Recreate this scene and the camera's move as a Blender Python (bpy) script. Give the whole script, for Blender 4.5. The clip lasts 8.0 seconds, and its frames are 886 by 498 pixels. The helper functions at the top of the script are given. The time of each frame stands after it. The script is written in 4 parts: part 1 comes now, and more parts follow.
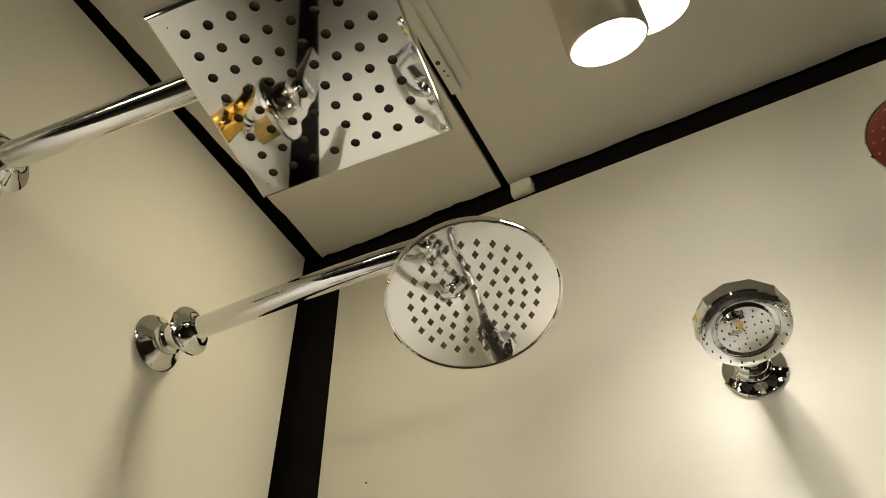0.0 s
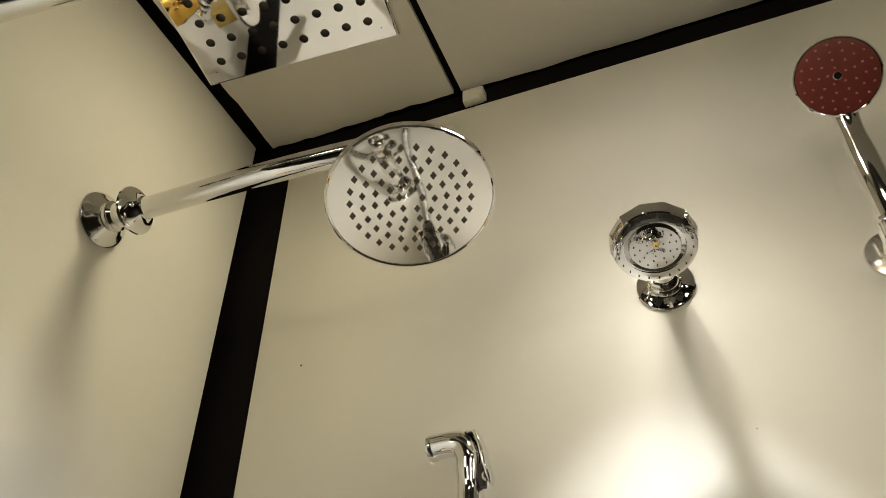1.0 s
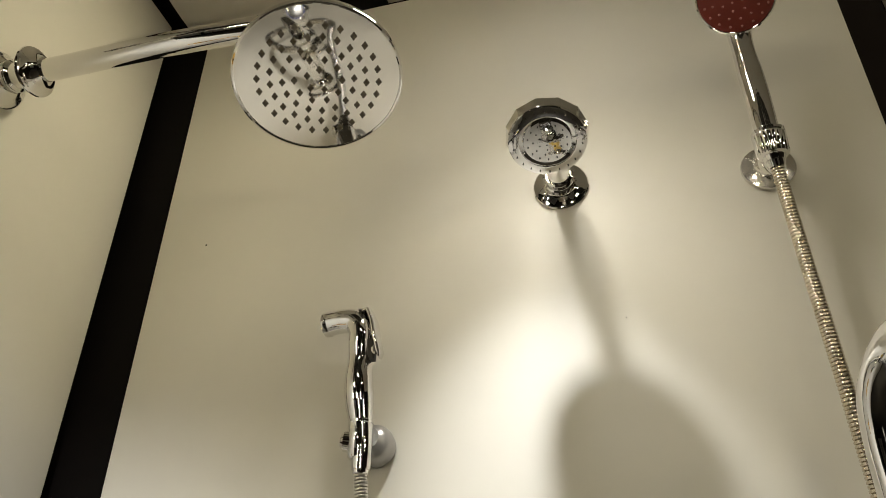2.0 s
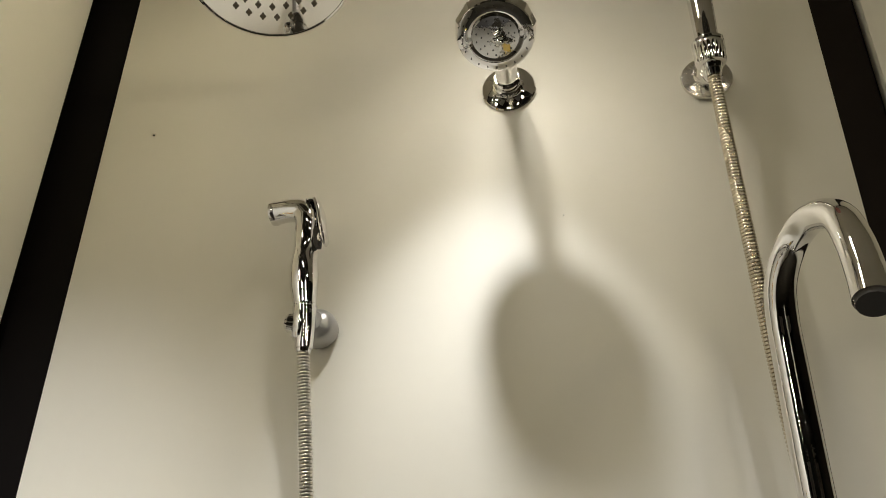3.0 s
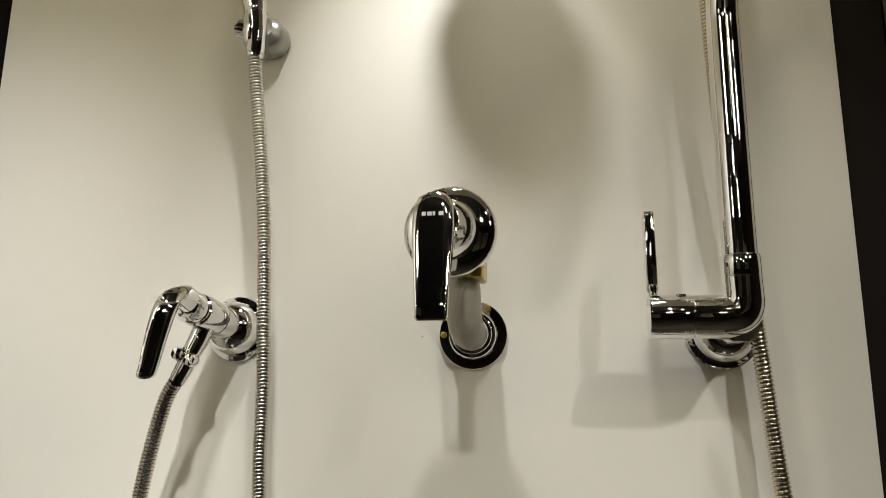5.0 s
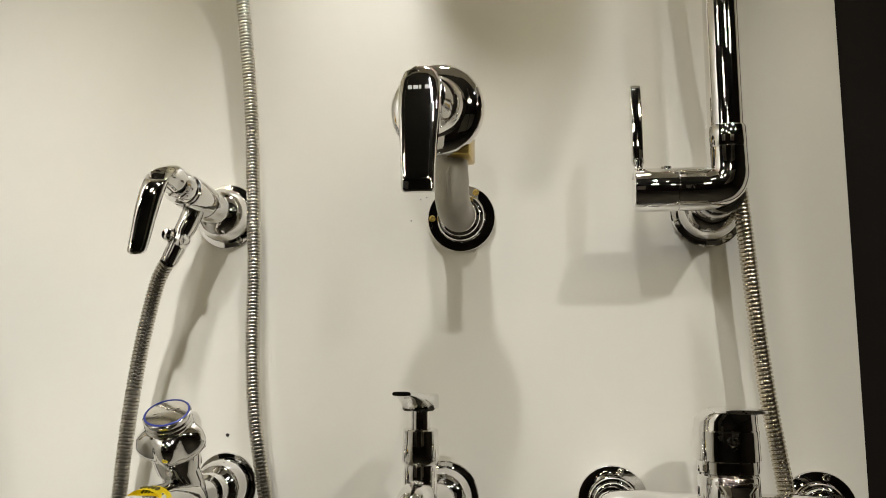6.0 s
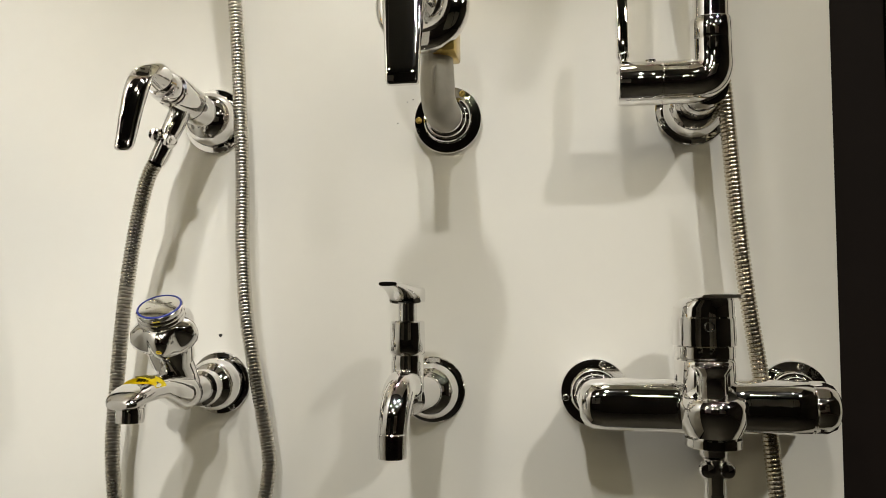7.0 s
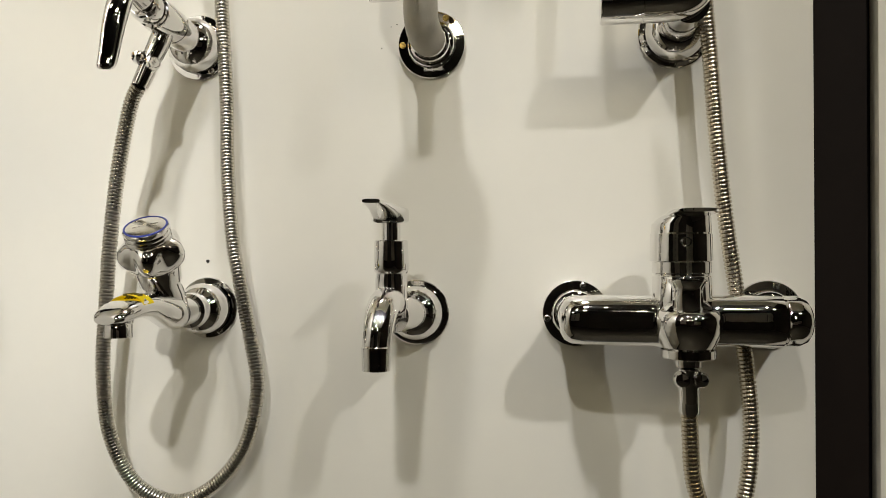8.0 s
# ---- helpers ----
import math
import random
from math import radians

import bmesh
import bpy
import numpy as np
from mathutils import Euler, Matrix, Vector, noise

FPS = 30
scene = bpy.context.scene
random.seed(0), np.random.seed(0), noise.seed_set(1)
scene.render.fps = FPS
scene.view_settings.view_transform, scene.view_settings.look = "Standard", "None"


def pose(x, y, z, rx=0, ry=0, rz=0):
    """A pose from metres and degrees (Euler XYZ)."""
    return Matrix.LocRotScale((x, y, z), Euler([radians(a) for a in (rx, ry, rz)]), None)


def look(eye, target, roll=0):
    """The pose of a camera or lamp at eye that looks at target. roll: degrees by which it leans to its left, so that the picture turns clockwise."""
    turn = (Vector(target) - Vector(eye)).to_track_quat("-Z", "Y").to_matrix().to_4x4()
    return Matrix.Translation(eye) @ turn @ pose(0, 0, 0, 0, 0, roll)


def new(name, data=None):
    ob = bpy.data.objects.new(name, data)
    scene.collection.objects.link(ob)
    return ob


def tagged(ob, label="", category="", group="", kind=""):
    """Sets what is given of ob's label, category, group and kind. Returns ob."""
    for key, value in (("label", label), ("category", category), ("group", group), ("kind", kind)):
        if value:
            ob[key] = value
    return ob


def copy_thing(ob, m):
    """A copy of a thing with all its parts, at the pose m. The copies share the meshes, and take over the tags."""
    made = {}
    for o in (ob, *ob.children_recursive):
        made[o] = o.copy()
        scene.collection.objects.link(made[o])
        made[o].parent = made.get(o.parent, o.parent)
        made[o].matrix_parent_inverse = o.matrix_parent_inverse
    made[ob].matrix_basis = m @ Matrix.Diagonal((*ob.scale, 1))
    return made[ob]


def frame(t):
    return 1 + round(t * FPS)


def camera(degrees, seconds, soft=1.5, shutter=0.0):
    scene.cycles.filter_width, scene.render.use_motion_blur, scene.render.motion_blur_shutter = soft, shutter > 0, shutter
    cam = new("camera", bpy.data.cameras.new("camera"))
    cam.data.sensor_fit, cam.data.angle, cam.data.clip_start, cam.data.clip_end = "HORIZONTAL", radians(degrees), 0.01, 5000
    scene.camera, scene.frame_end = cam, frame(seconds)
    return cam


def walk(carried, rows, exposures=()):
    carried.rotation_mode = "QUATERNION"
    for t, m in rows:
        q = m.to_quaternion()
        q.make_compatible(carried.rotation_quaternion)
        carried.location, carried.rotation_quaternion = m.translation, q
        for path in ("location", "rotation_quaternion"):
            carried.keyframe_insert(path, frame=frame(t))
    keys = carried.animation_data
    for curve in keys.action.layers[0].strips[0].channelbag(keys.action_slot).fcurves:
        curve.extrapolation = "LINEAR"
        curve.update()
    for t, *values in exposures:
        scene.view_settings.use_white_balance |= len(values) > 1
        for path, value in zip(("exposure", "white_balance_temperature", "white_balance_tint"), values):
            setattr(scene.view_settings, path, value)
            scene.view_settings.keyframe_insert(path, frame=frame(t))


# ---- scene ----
cam = camera(62.0, 8.0, soft=0.55)
PATH = [
    (0, (-0.013, -0.677, 1.643), (-0.642, 0.604, 3.045), -1.5),
    (0.5, (0.002, -0.691, 1.639), (-0.626, 0.687, 2.946), -0.2),
    (1, (0.017, -0.692, 1.62), (-0.585, 0.79, 2.82), 0.3),
    (1.5, (0.035, -0.683, 1.597), (-0.504, 0.896, 2.7), 0.5),
    (3, (0.056, -0.682, 1.528), (-0.303, 1.083, 2.397), 0.7),
    (3.5, (0.064, -0.677, 1.504), (-0.288, 1.149, 2.242), 1.0),
    (4, (0.072, -0.671, 1.475), (-0.261, 1.203, 2.087), 0.7),
    (4.5, (0.075, -0.667, 1.446), (-0.246, 1.242, 1.949), 0.6),
    (6, (0.084, -0.657, 1.365), (-0.224, 1.303, 1.62), 0.1),
    (6.5, (0.088, -0.658, 1.345), (-0.216, 1.311, 1.521), -0.1),
    (7, (0.093, -0.66, 1.326), (-0.207, 1.315, 1.429), -0.2),
    (7.5, (0.097, -0.661, 1.308), (-0.197, 1.317, 1.344), -0.3),
    (8, (0.102, -0.666, 1.291), (-0.18, 1.314, 1.293), -0.3),
]
walk(cam, [(t, look(eye, target, roll)) for t, eye, target, roll in PATH],
     exposures=[(0, 0.15), (1.5, -0.04), (3.0, -0.20), (4.2, -0.25), (6.0, -0.06), (8, 0.06)])

# ---- light of the showroom ----
world = bpy.data.worlds.new("world")
world.use_nodes = True
world.node_tree.nodes["Background"].inputs[0].default_value = (0.9, 0.85, 0.75, 1)
world.node_tree.nodes["Background"].inputs[1].default_value = 0.02
scene.world = world

WARM = (0.98, 0.875, 0.60)
FRONT = (0.965, 0.965, 0.955)


def spot(name, eye, target, watts, degrees, blend, size, colour):
    data = bpy.data.lights.new(name, "SPOT")
    data.energy, data.spot_size, data.spot_blend, data.shadow_soft_size, data.color = watts, radians(degrees), blend, size, colour
    ob = new(name, data)
    ob.matrix_world = look(eye, target)
    return ob


def disc_light(name, eye, target, watts, size, colour):
    data = bpy.data.lights.new(name, "AREA")
    data.shape, data.size, data.energy, data.color = "DISK", size, watts, colour
    ob = new(name, data)
    ob.matrix_world = look(eye, target)
    return ob


# two adjustable cylinder spots under the bay's ceiling, tipped towards the wall
AIM = Vector((0.0, 0.46, -0.89)).normalized()
LAMP_A = Vector((-0.0283, -0.2855, 2.257))
LAMP_B = Vector((0.0200, -0.245, 2.339))
spot("bay_beam", LAMP_A + AIM * 0.004 + Vector((-0.013, 0, 0)), (-0.035, 0, 1.47), 23.5, 46, 1.0, 0.017, (0.97, 0.98, 1.0))
spot("bay_halo", LAMP_A + AIM * 0.004 + Vector((-0.013, 0, 0)), (0.03, 0, 1.72), 2.3, 92, 1.0, 0.014, (0.98, 0.95, 0.86))
spot("bay_beam", LAMP_B + AIM * 0.004, (0.12, 0, 1.60), 3.2, 54, 1.0, 0.032, (0.98, 0.93, 0.80))
# added fill at both lamp mouths, the second turned onto the side wall
spot("bay_fill", LAMP_A + AIM * 0.005, LAMP_A + AIM + Vector((0, -0.45, 0)), 1.1, 165, 0.5, 0.03, WARM)
spot("bay_fill", LAMP_B + AIM * 0.005, (-0.58, -0.24, 2.10), 13, 82, 1.0, 0.045, WARM)
# track spots of the showroom: place, aim, watts, cone
SHOWROOM = [((0.98, -1.35, 2.55), (0.34, 0, 1.00), 57, 40), ((-0.05, -1.5, 2.55), (-0.08, 0, 0.90), 46, 35), ((0.22, -1.9, 2.7), (-0.67, 0, 1.28), 240, 26)]
for place, aim, watts, cone in SHOWROOM:
    way = (Vector(aim) - Vector(place)).normalized()
    spot("showroom_beam", Vector(place) + way * 0.004, aim, watts, cone, 1.0, 0.035, FRONT)
# further room lamps, out of view; wide discs added there fill the bay softly
FAR = [(-0.75, -1.75, 2.38), (0.8, -1.9, 2.38), (-0.2, -2.6, 2.38), (1.6, -1.5, 2.38), (-1.7, -2.9, 2.38), (0.5, -3.4, 2.38)]
for place in FAR:
    disc_light("room_wash", Vector(place) - Vector((0, 0, 0.006)), (-0.1, -0.1, 1.9), 3.0, 0.17, WARM)


# ---- materials ----
def nodes_of(name):
    mat = bpy.data.materials.new(name)
    mat.use_nodes = True
    tree = mat.node_tree
    return mat, tree, tree.nodes["Principled BSDF"]


def surface(name, colour, rough, metal=0.0, vary=0.06, scale=30.0, bump=0.0, bump_scale=200.0, coat=0.0, rough_vary=0.05, stain=0.0, stain_scale=3.0):
    """Base colour with fine and coarse variation, uneven gloss and a fine relief."""
    mat, tree, bsdf = nodes_of(name)
    N, L = tree.nodes, tree.links
    tc = N.new("ShaderNodeTexCoord")
    fine, coarse = N.new("ShaderNodeTexNoise"), N.new("ShaderNodeTexNoise")
    fine.inputs["Scale"].default_value, coarse.inputs["Scale"].default_value = scale, stain_scale
    fine.inputs["Detail"].default_value, coarse.inputs["Detail"].default_value = 6, 5
    for n in (fine, coarse):
        L.new(tc.outputs["Object"], n.inputs["Vector"])
    a = N.new("ShaderNodeMix")
    a.data_type = "RGBA"
    a.inputs[6].default_value = (*[c * (1 - vary) for c in colour], 1)
    a.inputs[7].default_value = (*[min(1, c * (1 + vary)) for c in colour], 1)
    L.new(fine.outputs["Fac"], a.inputs[0])
    b = N.new("ShaderNodeMix")
    b.data_type = "RGBA"
    ramp = N.new("ShaderNodeMapRange")
    ramp.inputs[1].default_value, ramp.inputs[2].default_value, ramp.inputs[3].default_value, ramp.inputs[4].default_value = 0.45, 0.75, 0.0, stain
    L.new(coarse.outputs["Fac"], ramp.inputs[0])
    L.new(ramp.outputs[0], b.inputs[0])
    L.new(a.outputs[2], b.inputs[6])
    b.inputs[7].default_value = (*[c * 0.72 for c in colour], 1)
    L.new(b.outputs[2], bsdf.inputs["Base Color"])
    rr = N.new("ShaderNodeMapRange")
    rr.inputs[3].default_value, rr.inputs[4].default_value = max(0.01, rough - rough_vary), rough + rough_vary
    L.new(coarse.outputs["Fac"], rr.inputs[0])
    L.new(rr.outputs[0], bsdf.inputs["Roughness"])
    bsdf.inputs["Metallic"].default_value = metal
    bsdf.inputs["Coat Weight"].default_value = coat
    if bump:
        bn, bp = N.new("ShaderNodeTexNoise"), N.new("ShaderNodeBump")
        bn.inputs["Scale"].default_value, bn.inputs["Detail"].default_value = bump_scale, 3
        L.new(tc.outputs["Object"], bn.inputs["Vector"])
        bp.inputs["Strength"].default_value, bp.inputs["Distance"].default_value = bump, 0.002
        L.new(bn.outputs["Fac"], bp.inputs["Height"])
        L.new(bp.outputs["Normal"], bsdf.inputs["Normal"])
    return mat


def glow(name, colour, strength):
    mat, tree, bsdf = nodes_of(name)
    bsdf.inputs["Emission Color"].default_value = (*colour, 1)
    bsdf.inputs["Emission Strength"].default_value = strength
    return mat


PANEL = surface("white_laminate", (0.74, 0.71, 0.63), 0.42, vary=0.015, scale=60, bump=0.02, bump_scale=90, rough_vary=0.06, stain=0.05, stain_scale=2.2)
CEILING = surface("ceiling_board", (0.74, 0.70, 0.61), 0.75, vary=0.02, scale=80, bump=0.05, bump_scale=300, stain=0.08)
BROWN_BLACK = surface("brown_black_board", (0.0105, 0.0072, 0.0058), 0.7, vary=0.2, scale=25, bump=0.06, bump_scale=140, stain=0.3, stain_scale=4)
BLACK = surface("black_paint", (0.0042, 0.0030, 0.0028), 0.78, vary=0.25, scale=40, bump=0.08, bump_scale=160)
for dark in (BLACK, BROWN_BLACK):
    dark.node_tree.nodes["Principled BSDF"].inputs["Specular IOR Level"].default_value = 0.10
CHROME = surface("chrome", (0.79, 0.78, 0.77), 0.035, metal=1.0, vary=0.02, scale=25, rough_vary=0.015, bump=0.06, bump_scale=75)
CHROME_WORN = surface("chrome_worn", (0.74, 0.73, 0.70), 0.12, metal=1.0, vary=0.06, scale=60, rough_vary=0.06, bump=0.03, bump_scale=120)
STEEL = surface("polished_steel_plate", (0.76, 0.73, 0.67), 0.03, metal=1.0, vary=0.03, scale=18, rough_vary=0.012)
SATIN = surface("satin_plate", (0.76, 0.74, 0.70), 0.16, metal=1.0, vary=0.03, scale=40, rough_vary=0.04, bump=0.02, bump_scale=50)
HOSE = surface("hose_steel", (0.64, 0.61, 0.55), 0.27, metal=1.0, vary=0.1, scale=150, rough_vary=0.08)
HOSE_WARM = surface("hose_steel_warm", (0.68, 0.62, 0.51), 0.26, metal=1.0, vary=0.1, scale=150, rough_vary=0.08)
GOLD = surface("gold_plate", (0.9, 0.56, 0.12), 0.08, metal=1.0, vary=0.04, scale=30)
BRASS = surface("raw_brass", (0.62, 0.45, 0.14), 0.28, metal=1.0, vary=0.12, scale=90, bump=0.05)
GREY_PLASTIC = surface("milky_tape", (0.46, 0.43, 0.36), 0.35, vary=0.2, scale=60, bump=0.35, bump_scale=140, stain=0.5, stain_scale=40)
RUBBER = surface("dark_rubber", (0.035, 0.03, 0.027), 0.55, vary=0.2, scale=80)
MAROON = surface("maroon_face", (0.17, 0.032, 0.022), 0.38, vary=0.08, scale=50, bump=0.04)
NOZZLE = surface("pale_nozzle", (0.36, 0.16, 0.13), 0.45)
NOZZLE_GREY = surface("brown_grey_nozzle", (0.13, 0.105, 0.07), 0.4, vary=0.45, scale=420)
GREY_CAP = surface("satin_grey_cap", (0.42, 0.41, 0.39), 0.3, metal=0.55, vary=0.03)
LAMP_BODY = surface("lamp_housing", (0.55, 0.5, 0.40), 0.32, metal=0.6, vary=0.04)
WHITE_PLASTIC = surface("white_plastic", (0.72, 0.69, 0.6), 0.4, vary=0.05, bump=0.05)
YELLOW = surface("yellow_sticker", (0.85, 0.68, 0.01), 0.45, vary=0.03)
INK = surface("sticker_ink", (0.12, 0.1, 0.02), 0.6)
BLUE = surface("blue_ring", (0.02, 0.035, 0.22), 0.3, vary=0.05)
PRINT = surface("pale_print", (0.72, 0.72, 0.72), 0.4)
DIRT = surface("dirt_speck", (0.03, 0.025, 0.02), 0.9)
FLOOR = surface("floor_tile", (0.09, 0.082, 0.072), 0.3, vary=0.12, scale=6, stain=0.2)
ROOM = surface("showroom_wall", (0.075, 0.060, 0.050), 0.6, vary=0.1, scale=5, stain=0.2)
ROOM_CEILING = surface("showroom_ceiling", (0.05, 0.045, 0.04), 0.8, vary=0.05)
LAMP_GLOW = glow("lamp_glow", (1.0, 0.96, 0.9), 12)
ROOM_GLOW = glow("showroom_glow", (1.0, 0.88, 0.68), 30)


# ---- shape helpers ----
def along(p, d, up=(0, 0, 1)):
    """Frame at p whose z axis is d."""
    z = Vector(d).normalized()
    x = Vector(up).cross(z)
    if x.length < 1e-4:
        x = Vector((1, 0, 0)).cross(z) if abs(z.x) < 0.9 else Vector((0, 1, 0)).cross(z)
    x.normalize()
    y = z.cross(x)
    return Matrix(((x.x, y.x, z.x, p[0]), (x.y, y.y, z.y, p[1]), (x.z, y.z, z.z, p[2]), (0, 0, 0, 1)))


def bridge(bm, rings, cap_a=True, cap_b=True):
    n = len(rings[0])
    vs = [[bm.verts.new(p) for p in ring] for ring in rings]
    for a, b in zip(vs, vs[1:]):
        for i in range(n):
            j = (i + 1) % n
            bm.faces.new((a[i], a[j], b[j], b[i]))
    if cap_a:
        bm.faces.new(list(reversed(vs[0])))
    if cap_b:
        bm.faces.new(vs[-1])
    return bm


def lathe(bm, m, profile, seg=40):
    """Turned shape: profile rows of (radius, height) along the z axis of m."""
    rings = [[m @ Vector((r * math.cos(2 * math.pi * i / seg), r * math.sin(2 * math.pi * i / seg), h)) for i in range(seg)] for r, h in profile]
    return bridge(bm, rings, profile[0][0] > 1e-6, profile[-1][0] > 1e-6)


def smooth_path(pts, steps=6):
    P = [Vector(p) for p in pts]
    P = [2 * P[0] - P[1], *P, 2 * P[-1] - P[-2]]
    out = []
    for a, b, c, d in zip(P, P[1:], P[2:], P[3:]):
        for i in range(steps):
            t = i / steps
            out.append(0.5 * (2 * b + (c - a) * t + (2 * a - 5 * b + 4 * c - d) * t * t + (3 * b - a - 3 * c + d) * t ** 3))
    out.append(P[-2])
    return out


def frames_on(path):
    """Tangent and two cross axes along a path, carried without twist."""
    out, x = [], None
    for i, p in enumerate(path):
        t = (path[min(i + 1, len(path) - 1)] - path[max(i - 1, 0)]).normalized()
        if x is None:
            x = t.orthogonal().normalized()
        x = (x - t * x.dot(t)).normalized()
        out.append((p, t, x, t.cross(x)))
    return out


def sweep(bm, pts, radius, seg=24, steps=6, flat=1.0):
    """Pipe through points; radius is a number or one number a point."""
    path = smooth_path(pts, steps)
    if isinstance(radius, (int, float)):
        rad = [radius] * len(path)
    else:
        rad = [v.x for v in smooth_path([Vector((r, 0, 0)) for r in radius], steps)]
    rings = [[p + r * (math.cos(2 * math.pi * k / seg) * x + flat * math.sin(2 * math.pi * k / seg) * y) for k in range(seg)]
             for (p, t, x, y), r in zip(frames_on(path), rad)]
    return bridge(bm, rings)


def loft(bm, sections, seg=28):
    """Sections of (centre, axis a, axis b, half a, half b, squareness)."""
    rings = []
    for c, ua, ub, a, b, n in sections:
        c, ua, ub = Vector(c), Vector(ua).normalized(), Vector(ub).normalized()
        ring = []
        for k in range(seg):
            w = 2 * math.pi * k / seg
            cs, sn = math.cos(w), math.sin(w)
            ring.append(c + ua * a * math.copysign(abs(cs) ** (2 / n), cs) + ub * b * math.copysign(abs(sn) ** (2 / n), sn))
        rings.append(ring)
    return bridge(bm, rings)


def glide(sections, steps=5):
    """Sections of a loft with smooth ones between them."""
    rows = [Vector([*c, *Vector(a).normalized(), *Vector(b).normalized(), ha, hb, n]) for c, a, b, ha, hb, n in sections]
    rows = [2 * rows[0] - rows[1], *rows, 2 * rows[-1] - rows[-2]]
    out = []
    for a, b, c, d in zip(rows, rows[1:], rows[2:], rows[3:]):
        for i in range(steps):
            t = i / steps
            v = 0.5 * (2 * b + (c - a) * t + (2 * a - 5 * b + 4 * c - d) * t * t + (3 * b - a - 3 * c + d) * t ** 3)
            out.append((v[0:3], v[3:6], v[6:9], max(v[9], 0.0003), max(v[10], 0.0003), max(v[11], 1.8)))
    v = rows[-2]
    return out + [(v[0:3], v[3:6], v[6:9], v[9], v[10], v[11])]


def box(bm, lo, hi, bevel=0.0):
    made = bmesh.ops.create_cube(bm, size=1)["verts"]
    for v in made:
        v.co = Vector([lo[k] + (v.co[k] + 0.5) * (hi[k] - lo[k]) for k in range(3)])
    if bevel:
        edges = list({e for v in made for e in v.link_edges})
        bmesh.ops.bevel(bm, geom=edges, offset=bevel, segments=2, profile=0.5, affect="EDGES")
    return bm


def finish(name, bm, material, sharp=38):
    bmesh.ops.recalc_face_normals(bm, faces=bm.faces)
    for f in bm.faces:
        f.smooth = True
    for e in bm.edges:
        if len(e.link_faces) == 2 and e.calc_face_angle(0) > radians(sharp):
            e.smooth = False
    mesh = bpy.data.meshes.new(name)
    bm.to_mesh(mesh)
    bm.free()
    mesh.materials.append(material)
    return new(name, mesh)


BASE = {}


def thing(name, base, label, category, group=""):
    """The Empty of a thing at its base; its parts are given in the place's own metres."""
    ob = new(name)
    ob.location = base
    ob.empty_display_size = 0.02
    BASE[ob] = Vector(base)
    return tagged(ob, label, category, group)


def part(name, bm, material, parent, label="", sharp=38):
    top = parent
    while top not in BASE:
        top = top.parent
    bm.transform(Matrix.Translation(-BASE[top]))
    ob = finish(name, bm, material, sharp)
    ob.parent = parent
    return tagged(ob, label)


def whole(name, bm, material, label, category="", kind="", group=""):
    return tagged(finish(name, bm, material), label, category, group, kind)


def B():
    return bmesh.new()


OUT = Vector((0, -1, 0))     # away from the display wall

# ---- structure ----
HIGH = 2.460
LEFT = -0.600


def side(y):
    """The side wall stands a little askew."""
    return -0.583 - 0.027 * y


whole("wall_north", box(B(), (-3.2, 0.018, 0), (3.2, 0.12, 2.95)), BLACK, "black painted wall behind the display panels", "wall", "structure")
whole("wall_panel_1", box(B(), (-0.521, 0, 0.12), (0.327, 0.018, 2.425), 0.0012), PANEL, "white laminate display panel of the back wall", "wall panel", "structure")
whole("wall_panel_2", box(B(), (0.378, 0, 0.12), (1.35, 0.018, 2.425), 0.0012), PANEL, "white laminate panel of the neighbouring bay", "wall panel", "structure")
whole("wall_trim_1", box(B(), (LEFT, 0.003, 0.0), (-0.5215, 0.0178, HIGH)), BLACK, "matt black strip in the wall corner", "trim", "structure")
whole("wall_trim_2", box(B(), (0.3275, 0.003, 0.0), (0.3705, 0.0178, HIGH), 0.0008), BROWN_BLACK, "brown-black board strip between two wall panels", "trim", "structure")
whole("wall_trim_3", box(B(), (-0.521, 0.003, 2.4255), (1.35, 0.0178, HIGH)), BLACK, "matt black strip under the ceiling", "trim", "structure")
bm = box(B(), (-0.6, -0.70, 0.12), (-0.583, -0.016, HIGH - 0.0005), 0.001)
for v in bm.verts:
    v.co.x -= 0.027 * v.co.y
whole("wall_west", bm, PANEL, "white laminate side wall of the bay", "wall", "structure")
bm = box(B(), (LEFT - 0.06, -0.70, 0.0), (LEFT - 0.0005, 0.0178, HIGH))
for v in bm.verts:
    v.co.x -= 0.027 * v.co.y
whole("wall_base", bm, BLACK, "black backing of the side wall", "wall", "structure")


def wavy(length, n, amp, seed):
    rnd = random.Random(seed)
    out, v = [], 0.0
    for i in range(n + 1):
        v = v * 0.7 + rnd.uniform(-amp, amp)
        out.append((length * i / n, v))
    return out


def board(x0, x1, y0, y1, left_edge, back_edge, right_edge):
    """Ceiling board with a roughly cut outline; each edge is a function that gives points."""
    bm = B()
    outline = [Vector((x0, y1, 0)), Vector((x1, y1, 0))] + right_edge + back_edge + left_edge
    low = [bm.verts.new((p.x, p.y, HIGH)) for p in outline]
    high = [bm.verts.new((p.x, p.y, HIGH + 0.009)) for p in outline]
    bm.faces.new(low)
    bm.faces.new(list(reversed(high)))
    for i in range(len(low)):
        j = (i + 1) % len(low)
        bm.faces.new((low[i], high[i], high[j], low[j]))
    return bm


